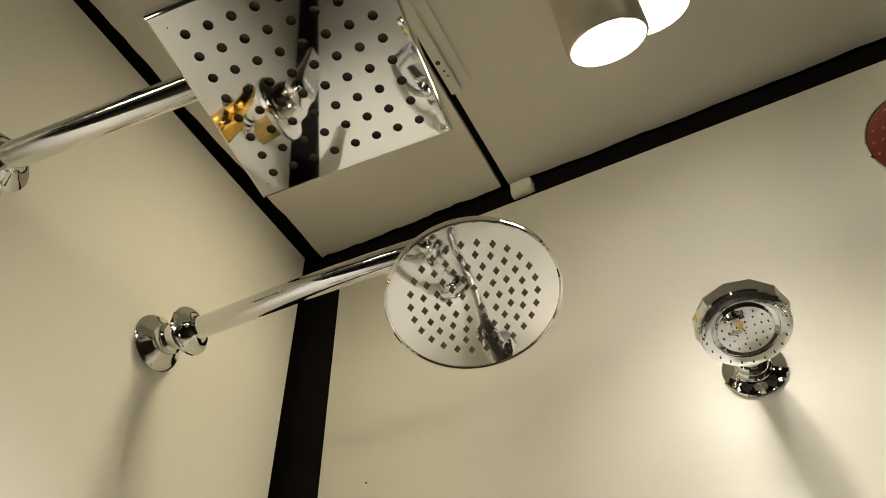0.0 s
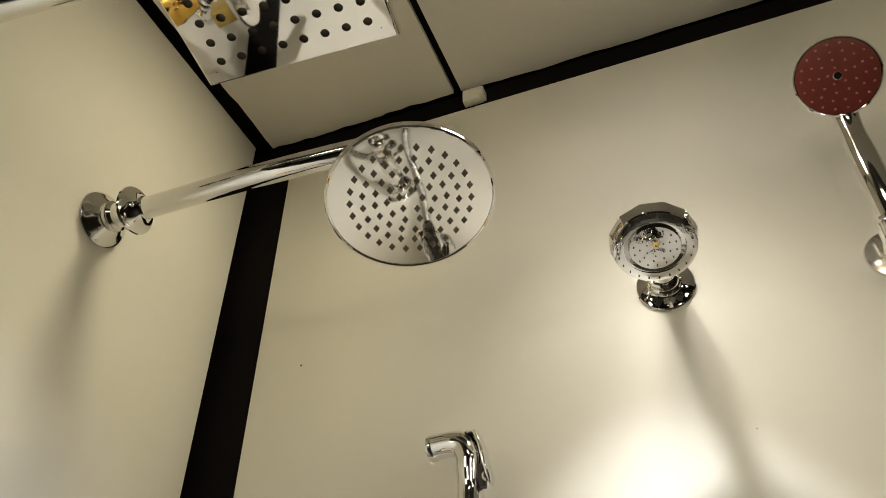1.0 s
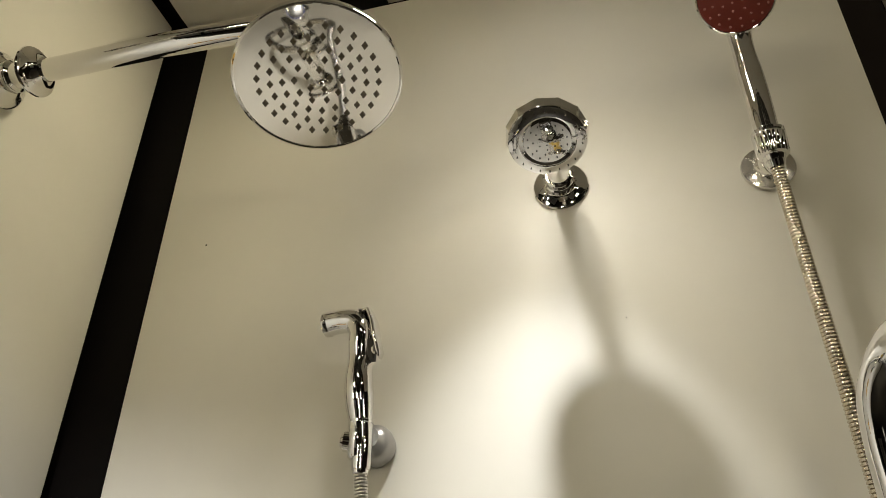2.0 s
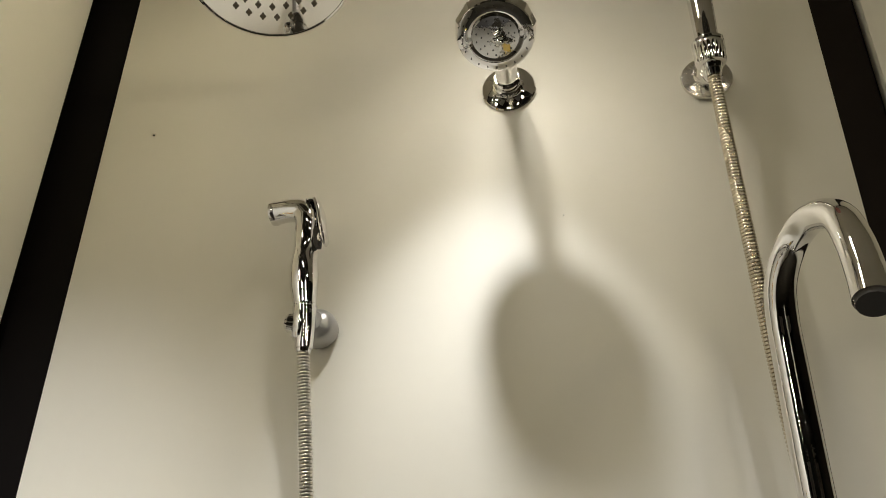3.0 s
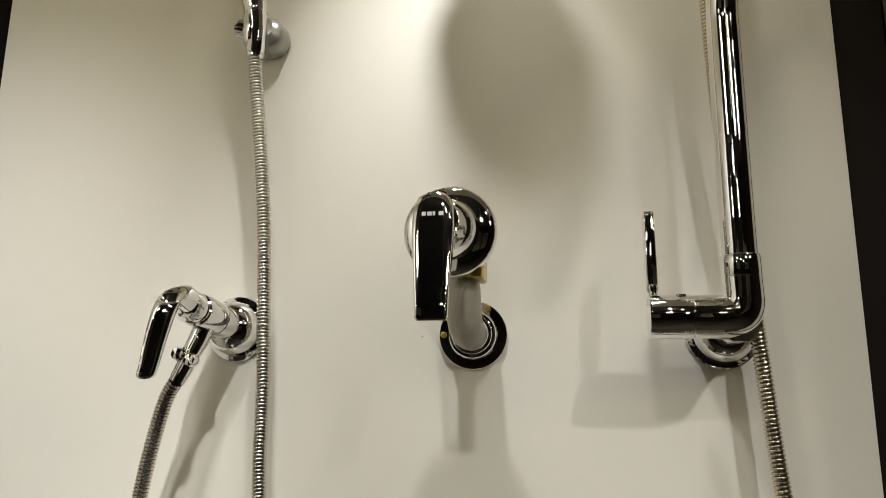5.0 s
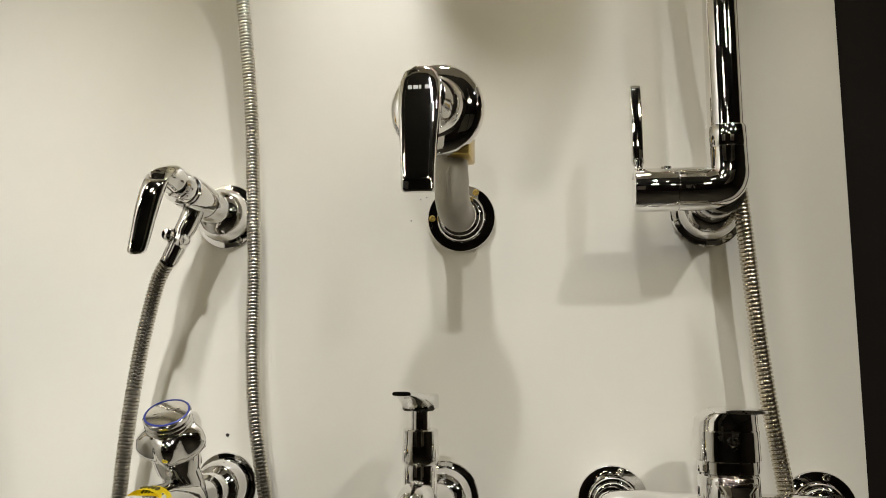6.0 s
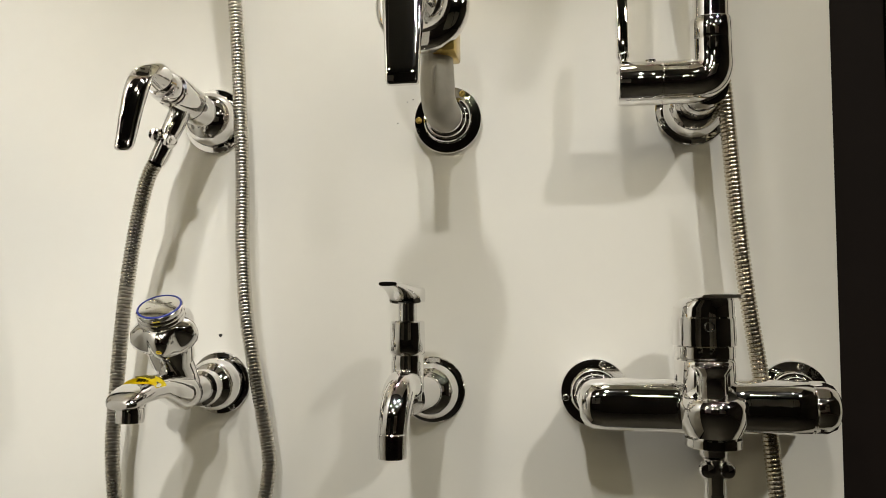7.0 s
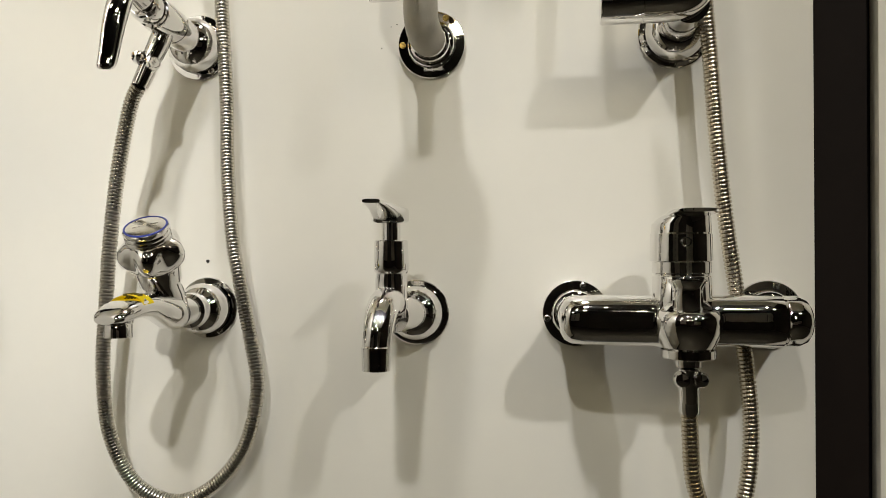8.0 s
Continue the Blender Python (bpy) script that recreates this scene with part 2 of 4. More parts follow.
back_a = [Vector((-0.246 - s, -0.0045 + d, 0)) for s, d in wavy(0.312, 26, 0.0020, 3)]
left_a = [Vector((-0.5595 + 0.014 * s + d, -0.008 - s, 0)) for s, d in wavy(0.825, 42, 0.0016, 5)][1:-1]
back_b = [Vector((1.35 - s, -0.0035 + d, 0)) for s, d in wavy(1.584, 80, 0.0014, 7)]
ceil = board(-0.543, -0.244, 0, -0.84, left_a, back_a, [])
other = board(-0.234, 1.35, 0, -0.84, [], back_b, [])
tmp = bpy.data.meshes.new("tmp")
other.to_mesh(tmp)
other.free()
ceil.from_mesh(tmp)
bpy.data.meshes.remove(tmp)
whole("ceiling", ceil, CEILING, "off-white ceiling boards with rough black-painted edges", "ceiling", "structure")
whole("ceiling_backing", box(B(), (LEFT - 0.06, -0.84, HIGH + 0.0095), (1.35, 0.0178, HIGH + 0.05)), BLACK, "black backing above the ceiling boards", "ceiling", "structure")
whole("floor", box(B(), (-3.2, -4.6, -0.1), (3.2, 0.12, 0)), FLOOR, "grey tiled showroom floor", "floor", "structure")
whole("wall_south", box(B(), (-3.2, -4.7, 0), (3.2, -4.6, 2.95)), ROOM, "dark showroom wall", "wall", "structure")
# unseen white panels, added only to liven the reflections in the chrome
for k, (x0, x1) in enumerate(((-3.0, -2.05), (-1.98, -1.1), (1.0, 1.9), (1.97, 2.95))):
    whole("wall_panel_%d" % (k + 3), box(B(), (x0, -4.5995, 0.9), (x1, -4.58, 2.4), 0.002), PANEL, "unseen white panel added for the chrome to mirror", "wall panel", "structure")
whole("wall_far_west", box(B(), (-3.3, -4.7, 0), (-3.2, 0.12, 2.95)), ROOM, "dark showroom wall", "wall", "structure")
whole("wall_east", box(B(), (3.2, -4.7, 0), (3.3, 0.12, 2.95)), ROOM, "dark showroom wall", "wall", "structure")
whole("ceiling_showroom", box(B(), (-3.3, -4.7, 2.95), (3.3, 0.12, 3.05)), ROOM_CEILING, "dim showroom ceiling", "ceiling", "structure")


# ---- lamps ----
def cylinder_lamp(mouth, way, length, top, radius, label, glow_mat):
    """Adjustable cylinder spot: mouth at the given place, hung from the ceiling by a stem."""
    p, d = Vector(mouth), Vector(way).normalized()
    back = p - d * length
    hang = Vector((back.x, back.y, top))
    lamp = thing("cylinder_spotlight", hang, label, "ceiling lamp", "ceiling spotlights")
    part("housing", lathe(B(), along(back, d), [(radius * 0.9, -0.004), (radius, 0), (radius, length - 0.002), (radius - 0.0012, length), (radius - 0.003, length), (radius - 0.004, length - 0.006)], 56), LAMP_BODY, lamp)
    part("diffuser", lathe(B(), along(p, d), [(0.0001, -0.005), (radius - 0.0045, -0.005), (radius - 0.0045, -0.002), (0.0001, -0.0015)], 56), glow_mat, lamp, "glowing white lens")
    part("stem", lathe(B(), along(hang, (0, 0, -1)), [(0.03, 0), (0.03, 0.004), (0.008, 0.006), (0.008, max(0.008, top - back.z))], 28), LAMP_BODY, lamp)
    return lamp


cylinder_lamp(LAMP_A, AIM, 0.15, HIGH, 0.039, "brushed grey cylinder spotlight, lit, under the ceiling", LAMP_GLOW)
cylinder_lamp(LAMP_B, AIM, 0.10, HIGH, 0.041, "brushed grey cylinder spotlight, lit, behind its twin", LAMP_GLOW)
for place, aim, watts, cone in SHOWROOM:
    cylinder_lamp(place, Vector(aim) - Vector(place), 0.12, 2.95, 0.045, "lit cylinder spotlight hanging from the showroom ceiling", ROOM_GLOW)
for place in FAR:
    cylinder_lamp(place, (0, 0, -1), 0.12, 2.95, 0.045, "lit cylinder spotlight hanging from the showroom ceiling", ROOM_GLOW)


# ---- kinds of parts ----
STEPPED = [(0.98, 0), (1, 0.0010), (1, 0.0022), (0.975, 0.0032), (0.72, 0.0034), (0.70, 0.0040), (0.69, 0.0068), (0.66, 0.0080), (0.61, 0.0083), (0.595, 0.0115),
           (0.56, 0.0135), (0.51, 0.0140), (0.50, 0.0175), (0.46, 0.0200), (0.40, 0.0225)]
BELL = [(0.98, 0), (1, 0.0012), (1, 0.0028), (0.97, 0.0042), (0.90, 0.0056), (0.80, 0.0075), (0.70, 0.0098), (0.60, 0.0120), (0.52, 0.0135), (0.50, 0.0150), (0.54, 0.0160), (0.54, 0.0200), (0.48, 0.0215), (0.42, 0.0225)]
PLATE = [(0.98, 0), (1, 0.0010), (1, 0.0026), (0.96, 0.0040), (0.64, 0.0064), (0.57, 0.0078), (0.56, 0.0140), (0.51, 0.0152), (0.50, 0.0215), (0.44, 0.0232)]
DOME = [(0.98, 0), (1, 0.0010), (1, 0.0022), (0.97, 0.0030), (0.86, 0.0034), (0.85, 0.0060), (0.83, 0.0110), (0.78, 0.0165), (0.68, 0.0215), (0.55, 0.0245), (0.45, 0.0255)]


def flange(parent, centre, out, radius=0.030, screws=(20, 200), material=CHROME, screw_mat=None, shape=STEPPED):
    """Wall rosette with its screws at the given angles; returns the rosette."""
    m = along(centre, out)
    screw_mat = screw_mat or CHROME_WORN
    ob = part("wall_flange", lathe(B(), m, [(radius * f, h) for f, h in shape], 56), material, parent, sharp=30)
    for turn in screws:
        a = radians(turn)
        p = m @ Vector((radius * 0.86 * math.cos(a), radius * 0.86 * math.sin(a), 0.0034))
        part("screw", lathe(B(), along(p, out), [(0.0030, -0.001), (0.0030, 0.0008), (0.0022, 0.0015), (0.0012, 0.0015), (0.0010, 0.0004)], 14), screw_mat, ob)
    return ob


def corrugated(pts, radius, pitch=0.0030):
    """Flexible metal hose with raised rings all along."""
    path = smooth_path(pts, 40)
    length = [0.0]
    for a, b in zip(path, path[1:]):
        length.append(length[-1] + (b - a).length)
    n = int(length[-1] / pitch)
    P, R, k = [], [], 0
    for i in range(n):
        for f, r in ((0.0, 0.70), (0.16, 0.95), (0.5, 1.0), (0.84, 0.95)):
            s = (i + f) * pitch
            while k < len(length) - 2 and length[k + 1] < s:
                k += 1
            P.append(path[k].lerp(path[k + 1], (s - length[k]) / max(1e-9, length[k + 1] - length[k])))
            R.append(radius * r)
    seg = 12
    frames = frames_on([P[min(len(P) - 1, max(0, i))] for i in range(len(P))])
    rings = [[p + r * (math.cos(2 * math.pi * q / seg) * x + math.sin(2 * math.pi * q / seg) * y) for q in range(seg)] for (p, t, x, y), r in zip(frames, R)]
    return bridge(B(), rings)


def wing_nut(parent, p, d, side, r=0.0075):
    """Hose nut with two rounded ears."""
    m = along(p, d)
    nut = part("hose_nut", lathe(B(), m, [(r * 0.8, -0.008), (r, -0.007), (r, 0.004), (r * 0.86, 0.008), (r * 0.84, 0.018), (r * 0.78, 0.019)], 20), CHROME, parent)
    s = Vector(side).normalized()
    for sign in (-1, 1):
        c = Vector(p) + s * sign * r * 0.82 + OUT * r * 0.75
        part("ear", lathe(B(), along(c, OUT), [(0.0040, -0.004), (0.0060, -0.0025), (0.0062, 0.0025), (0.0048, 0.0055), (0.0001, 0.0065)], 16), CHROME, nut)
    return nut


# ---- rain shower with round head, on the side wall ----
shower = thing("round_rain_shower", (side(-0.246), -0.243, 2.137), "chrome wall-arm rain shower with a round mirror-polished plate", "shower", "showers")
flange(shower, (side(-0.246), -0.243, 2.137), (1, 0, 0), 0.0325, (40, 160, 280), CHROME_WORN, shape=BELL)
part("collar", lathe(B(), along((side(-0.246) + 0.018, -0.243, 2.137), (1, 0, 0)), [(0.016, 0), (0.017, 0.004), (0.014, 0.007), (0.0145, 0.016), (0.013, 0.022)], 32), CHROME_WORN, shower)
part("arm_rosette", lathe(B(), along((side(-0.246) + 0.042, -0.243, 2.137), (1, 0.02, 0)), [(0.016, 0), (0.0262, 0.002), (0.0275, 0.0045), (0.0268, 0.006), (0.020, 0.0085), (0.0145, 0.014), (0.013, 0.018)], 44), CHROME, shower)
part("arm", sweep(B(), [(side(-0.246) + 0.01, -0.243, 2.137), (-0.50, -0.240, 2.139), (-0.38, -0.237, 2.142), (-0.27, -0.230, 2.144), (-0.236, -0.224, 2.144), (-0.222, -0.218, 2.135), (-0.219, -0.214, 2.120)], 0.0122, 28), CHROME, shower)
HEAD, HEAD_R = Vector((-0.2130, -0.2080, 2.0790)), 0.0796
DOWN = Vector((0.189, -0.200, -0.961)).normalized()
U = Vector((0.148, 0.065, 0.010))
U = (U - DOWN * U.dot(DOWN)).normalized()
V = DOWN.cross(U)
part("ball_joint", lathe(B(), along(HEAD - DOWN * 0.036, DOWN), [(0.010, -0.004), (0.014, 0), (0.0165, 0.006), (0.0165, 0.012), (0.019, 0.013), (0.021, 0.022), (0.026, 0.029)], 32), CHROME, shower)
plate = part("shower_plate", lathe(B(), along(HEAD, DOWN), [(0.0001, -0.009), (0.03, -0.0085), (0.070, -0.006), (HEAD_R - 0.0016, -0.0045), (HEAD_R, -0.003), (HEAD_R, -0.001), (HEAD_R - 0.001, 0.0), (0.0001, 0.0)], 72), STEEL, shower,
             "round polished plate with diamond-shaped nozzles")
m = along(HEAD, DOWN)
rings = [[m @ Vector((r * math.cos(2 * math.pi * k / 96), r * math.sin(2 * math.pi * k / 96), h)) for k in range(96)] for r, h in [(HEAD_R - 0.0004, -0.0075), (HEAD_R + 0.0014, -0.0070), (HEAD_R + 0.0022, -0.0045), (HEAD_R + 0.0022, -0.0005), (HEAD_R + 0.0016, 0.0010), (HEAD_R + 0.0002, 0.0014), (HEAD_R - 0.0010, 0.0006)]]
part("rim", bridge(B(), rings, False, False), CHROME, plate)
pts = [(0.0032 * (0.86 + 0.17 * math.cos(4 * a)) * math.cos(a), 0.0046 * (0.86 + 0.17 * math.cos(4 * a)) * math.sin(a)) for a in [2 * math.pi * k / 16 for k in range(16)]]
gem = bridge(B(), [[Vector((x * f, y * f, h)) for x, y in pts] for f, h in ((1.0, -0.001), (0.96, 0.0003), (0.66, 0.0010))])
bmesh.ops.recalc_face_normals(gem, faces=gem.faces)
gem_mesh = bpy.data.meshes.new("nozzle")
gem.to_mesh(gem_mesh)
gem.free()
gem_mesh.materials.append(NOZZLE_GREY)
for radius, count, shift in ((0.0115, 5, 0.2), (0.0230, 10, 0.1), (0.0345, 16, 0.3), (0.0463, 21, 0.0), (0.0582, 26, 0.1)):
    for k in range(count):
        a = 2 * math.pi * (k + shift) / count
        c = HEAD + U * radius * math.cos(a) + V * radius * math.sin(a) - BASE[shower]
        ob = new("nozzle", gem_mesh)
        ob.parent = plate
        ob.matrix_basis = Matrix(((U.x, V.x, DOWN.x, c.x), (U.y, V.y, DOWN.y, c.y), (U.z, V.z, DOWN.z, c.z), (0, 0, 0, 1)))

# ---- rain shower with square plate, on the side wall ----
SQ = Vector((-0.2420, -0.4395, 2.1400))
square = thing("square_rain_shower", (side(-0.493), -0.493, 2.153), "chrome wall-arm rain shower with a square mirror plate", "shower", "showers")
flange(square, (side(-0.493), -0.493, 2.153), (1, 0, 0), 0.0325, (10, 130, 250), CHROME_WORN, shape=BELL)
part("arm_rosette", lathe(B(), along((side(-0.493) + 0.03, -0.489, 2.157), (1, 0, 0)), [(0.016, 0), (0.028, 0.002), (0.0292, 0.0045), (0.020, 0.0085), (0.0145, 0.014)], 40), CHROME, square)
part("arm", sweep(B(), [(side(-0.493) + 0.01, -0.493, 2.153), (-0.50, -0.483, 2.163), (-0.38, -0.464, 2.178), (-0.29, -0.450, 2.189), (-0.258, -0.444, 2.190), (-0.2445, -0.441, 2.180), (-0.2420, -0.4395, 2.165)], 0.0125, 28), CHROME_WORN, square)
part("ball_joint", lathe(B(), along(SQ + Vector((0, 0, 0.038)), (0, 0, -1)), [(0.010, -0.004), (0.015, 0.002), (0.017, 0.010), (0.021, 0.016), (0.026, 0.027)], 28), CHROME, square)
UP = -Vector((0.094, -0.050, -1.0)).normalized()
SX = Vector((0.172, 0.022, 0.0))
SX = (SX - UP * SX.dot(UP)).normalized()
SY = UP.cross(SX)
TURN6 = Matrix(((SX.x, SY.x, UP.x, SQ.x), (SX.y, SY.y, UP.y, SQ.y), (SX.z, SY.z, UP.z, SQ.z), (0, 0, 0, 1)))
N_HOLE, STEP, HALF, HOLE = 8, 0.0190, 0.0872, 0.0039
bm = B()
seg = 16


def cell(x0, x1, y0, y1, hole):
    cx, cy = (x0 + x1) / 2, (y0 + y1) / 2
    square_ring, round_ring, deep_ring = [], [], []
    for k in range(seg):
        a = 2 * math.pi * (k + 0.5) / seg
        c, s = math.cos(a), math.sin(a)
        f = 1 / max(abs(c), abs(s))
        sx, sy = c * f, s * f
        square_ring.append((cx + sx * (x1 - x0) / 2, cy + sy * (y1 - y0) / 2, 0))
        round_ring.append((cx + c * hole, cy + s * hole, 0))
        deep_ring.append((cx + c * hole * 0.9, cy + s * hole * 0.9, 0.0035))
    corners = [(x1, y1, 0), (x0, y1, 0), (x0, y0, 0), (x1, y0, 0)]
    vs = [bm.verts.new(TURN6 @ Vector(p)) for p in square_ring]
    vr = [bm.verts.new(TURN6 @ Vector(p)) for p in round_ring]
    vd = [bm.verts.new(TURN6 @ Vector(p)) for p in deep_ring]
    vc = [bm.verts.new(TURN6 @ Vector(p)) for p in corners]
    for k in range(seg):
        j = (k + 1) % seg
        bm.faces.new((vs[k], vs[j], vr[j], vr[k]))
        bm.faces.new((vr[k], vr[j], vd[j], vd[k]))
    for q in range(4):
        k = q * 4 + 1
        bm.faces.new((vs[k], vc[q], vs[(k + 1) % seg]))


inner = N_HOLE * STEP / 2
for i in range(N_HOLE):
    for j in range(N_HOLE):
        cell(-inner + i * STEP, -inner + (i + 1) * STEP, -inner + j * STEP, -inner + (j + 1) * STEP, HOLE)
E_ = HALF - 0.0015
for x0, x1, y0, y1 in ((-E_, E_, inner, E_), (-E_, E_, -E_, -inner), (-E_, -inner, -inner, inner), (inner, E_, -inner, inner)):
    bm.faces.new([bm.verts.new(TURN6 @ Vector(p)) for p in ((x0, y0, 0), (x1, y0, 0), (x1, y1, 0), (x0, y1, 0))])
bmesh.ops.remove_doubles(bm, verts=bm.verts, dist=0.00005)
face = part("shower_plate", bm, STEEL, square, "square mirror plate pierced with round holes")
bm = B()
rim = [[TURN6 @ Vector((sx * a, sy * a, h)) for sx, sy in ((1, 1), (-1, 1), (-1, -1), (1, -1))] for a, h in ((E_, 0), (HALF, 0.0012), (HALF + 0.0012, 0.0050), (HALF + 0.0016, 0.0150), (HALF, 0.0180), (HALF - 0.010, 0.0195), (0.03, 0.0215))]
bridge(bm, rim, False, True)
part("rim", bm, CHROME, square)
bm = B()
bridge(bm, [[TURN6 @ Vector((sx * a, sy * a, h)) for sx, sy in ((1, 1), (-1, 1), (-1, -1), (1, -1))] for a, h in ((0.0805, 0.0036), (0.0805, 0.005))])
part("rubber_mat", bm, NOZZLE_GREY, square, "dark rubber mat behind the holes")

# ---- short wall shower ----
mid = thing("wall_shower", (-0.008, 0, 2.060), "short chrome wall shower with a faceted round head", "shower", "showers")
flange(mid, (-0.008, 0, 2.060), OUT, 0.031, (), shape=PLATE)
part("arm", sweep(B(), [(-0.008, -0.012, 2.060), (-0.007, -0.045, 2.062), (-0.006, -0.088, 2.066), (-0.0055, -0.119, 2.0605), (-0.0052, -0.1300, 2.0530)], [0.0130, 0.0122, 0.0116, 0.0108, 0.0070], 28), CHROME, mid)
MH, MN = Vector((-0.0045, -0.1520, 2.0034)), Vector((0.02, -0.34, -0.940)).normalized()
part("swivel_ball", lathe(B(), along(MH - MN * 0.050, MN), [(0.0070, -0.004), (0.0085, -0.001), (0.0070, 0.0010), (0.0042, 0.0025), (0.0040, 0.0070), (0.0080, 0.0085), (0.0098, 0.0120), (0.0100, 0.0200), (0.0092, 0.0240)], 32), CHROME, mid)
bm = B()
m = along(MH, MN) @ Matrix.Scale(0.935, 4)
rings = []
for r, h in ((0.0095, -0.031), (0.0105, -0.028), (0.0170, -0.0250), (0.0300, -0.0215), (0.0395, -0.0175), (0.0418, -0.014), (0.0398, -0.008), (0.0382, -0.0035)):
    rings.append([m @ Vector((r * math.cos(2 * math.pi * (k + 0.3) / 12), r * math.sin(2 * math.pi * (k + 0.3) / 12), h)) for k in range(12)])
bridge(bm, rings)
body = part("shower_head", bm, CHROME, mid, "faceted chrome head", 14)
part("face_plate", lathe(B(), m, [(0.0380, -0.0045), (0.0388, -0.002), (0.0380, -0.0004), (0.0370, 0.0), (0.0282, 0.0005), (0.0276, -0.0016), (0.0240, -0.0024), (0.0232, 0.0002), (0.0001, 0.0010)], 56), CHROME, body)
bm = B()
for radius, count in ((0.0340, 22), (0.0195, 14), (0.0140, 9), (0.0085, 6), (0.003, 2)):
    for k in range(count):
        a = 2 * math.pi * (k + 0.4) / count
        lathe(bm, m @ Matrix.Translation((radius * math.cos(a), radius * math.sin(a), -0.0012)), [(0.0007, 0), (0.0007, 0.0024), (0.0004, 0.0027)], 8)
tagged(part("nozzle_dots", bm, RUBBER, body, "tiny dark spray openings"), kind="stuff")

# ---- hand shower with maroon face, its wall holder and hose ----
holder = thing("shower_holder", (0.202, 0, 2.043), "round chrome wall holder gripping the hand shower", "shower holder")
part("base", lathe(B(), along((0.206, 0, 2.043), OUT), [(0.0255, 0), (0.0268, 0.0012), (0.0270, 0.0032), (0.0262, 0.0050), (0.0200, 0.0068), (0.0140, 0.0078), (0.0118, 0.0110), (0.0112, 0.0460)], 56), SATIN, holder)
part("pivot", lathe(B(), along((0.2065, -0.030, 2.026), (0.3, -0.5, -0.8)), [(0.0070, -0.012), (0.0090, -0.002), (0.0092, 0.004), (0.0075, 0.007), (0.0001, 0.0075)], 28), CHROME, holder)
m = along((0.2013, -0.0560, 2.018), (-0.02, -0.12, 0.99))
rings = [[m @ Vector((r * (1 + n * (k % 2)) * math.cos(2 * math.pi * k / 56), r * (1 + n * (k % 2)) * math.sin(2 * math.pi * k / 56), h)) for k in range(56)]
         for r, h, n in ((0.0118, 0.0, 0), (0.0140, 0.001, 0.0), (0.0144, 0.003, 0.05), (0.0150, 0.022, 0.05), (0.0152, 0.0235, 0), (0.0160, 0.0245, 0), (0.0160, 0.0275, 0), (0.0150, 0.0285, 0), (0.0126, 0.0285, 0))]
part("clip", bridge(B(), rings), CHROME, holder, "knurled chrome grip ring", 25)
hand = thing("hand_shower", (0.2015, -0.0555, 2.016), "hand shower with a maroon face and a chrome handle", "hand shower")
part("cone_nut", sweep(B(), [(0.2018, -0.0538, 2.014), (0.2015, -0.0555, 2.022), (0.2005, -0.060, 2.040)], [0.0098, 0.0115, 0.0120], 24), CHROME, hand)
part("handle", sweep(B(), [(0.2005, -0.060, 2.038), (0.1995, -0.064, 2.075), (0.1980, -0.068, 2.115), (0.1968, -0.071, 2.145), (0.1965, -0.076, 2.172), (0.1965, -0.086, 2.195)], [0.0112, 0.0122, 0.0124, 0.0112, 0.0125, 0.016], 28), CHROME, hand)
part("handle_band", sweep(B(), [(0.2003, -0.0612, 2.0425), (0.2000, -0.0623, 2.0465)], 0.0124, 28), RUBBER, hand)
FH, FN = Vector((0.1955, -0.106, 2.191)), Vector((-0.10, -0.82, -0.56)).normalized()
m = along(FH, FN)
shell = part("shower_head", lathe(B(), m, [(0.012, -0.020), (0.026, -0.017), (0.0365, -0.010), (0.0395, -0.004), (0.0398, 0.0), (0.0385, 0.0015), (0.037, 0.001)], 52), CHROME, hand)
part("face", lathe(B(), m, [(0.0375, -0.002), (0.0375, 0.0012), (0.030, 0.0022), (0.0001, 0.0028)], 52), MAROON, shell, "maroon spray face")
bm = B()
for radius, count in ((0.0325, 18), (0.0245, 14), (0.0165, 9), (0.0085, 5)):
    for k in range(count):
        a = 2 * math.pi * (k + 0.25 * (count % 4)) / count
        lathe(bm, m @ Matrix.Translation((radius * math.cos(a), radius * math.sin(a), 0.0012)), [(0.0013, 0), (0.0012, 0.0016), (0.0007, 0.0022)], 8)
tagged(part("nozzles", bm, NOZZLE, shell, "small pale rubber nozzles"), kind="stuff")
bm = lathe(B(), m, [(0.0042, 0.002), (0.0042, 0.0032), (0.0036, 0.0038)], 20)
part("centre_button", bm, CHROME, shell)
hose = thing("shower_hose", (0.203, -0.046, 2.005), "warm-toned flexible metal hose hanging from the hand shower", "hose", "hoses")
part("hose", corrugated([(0.2018, -0.0538, 2.018), (0.2040, -0.0475, 1.985), (0.207, -0.042, 1.902), (0.210, -0.040, 1.80), (0.2125, -0.036, 1.72), (0.219, -0.031, 1.61), (0.230, -0.028, 1.52), (0.2350, -0.028, 1.465),
                         (0.2405, -0.029, 1.387), (0.2475, -0.029, 1.316), (0.2560, -0.029, 1.254), (0.2630, -0.030, 1.193), (0.2650, -0.036, 1.140), (0.2580, -0.046, 1.095), (0.2430, -0.058, 1.068),
                         (0.2250, -0.070, 1.078), (0.2120, -0.078, 1.112), (0.2085, -0.083, 1.150), (0.2075, -0.085, 1.172)], 0.0066, 0.0034), HOSE_WARM, hose)
part("end_sleeve", sweep(B(), [(0.2026, -0.0515, 2.008), (0.2019, -0.0535, 2.017)], [0.0078, 0.0090], 24), CHROME, hose)

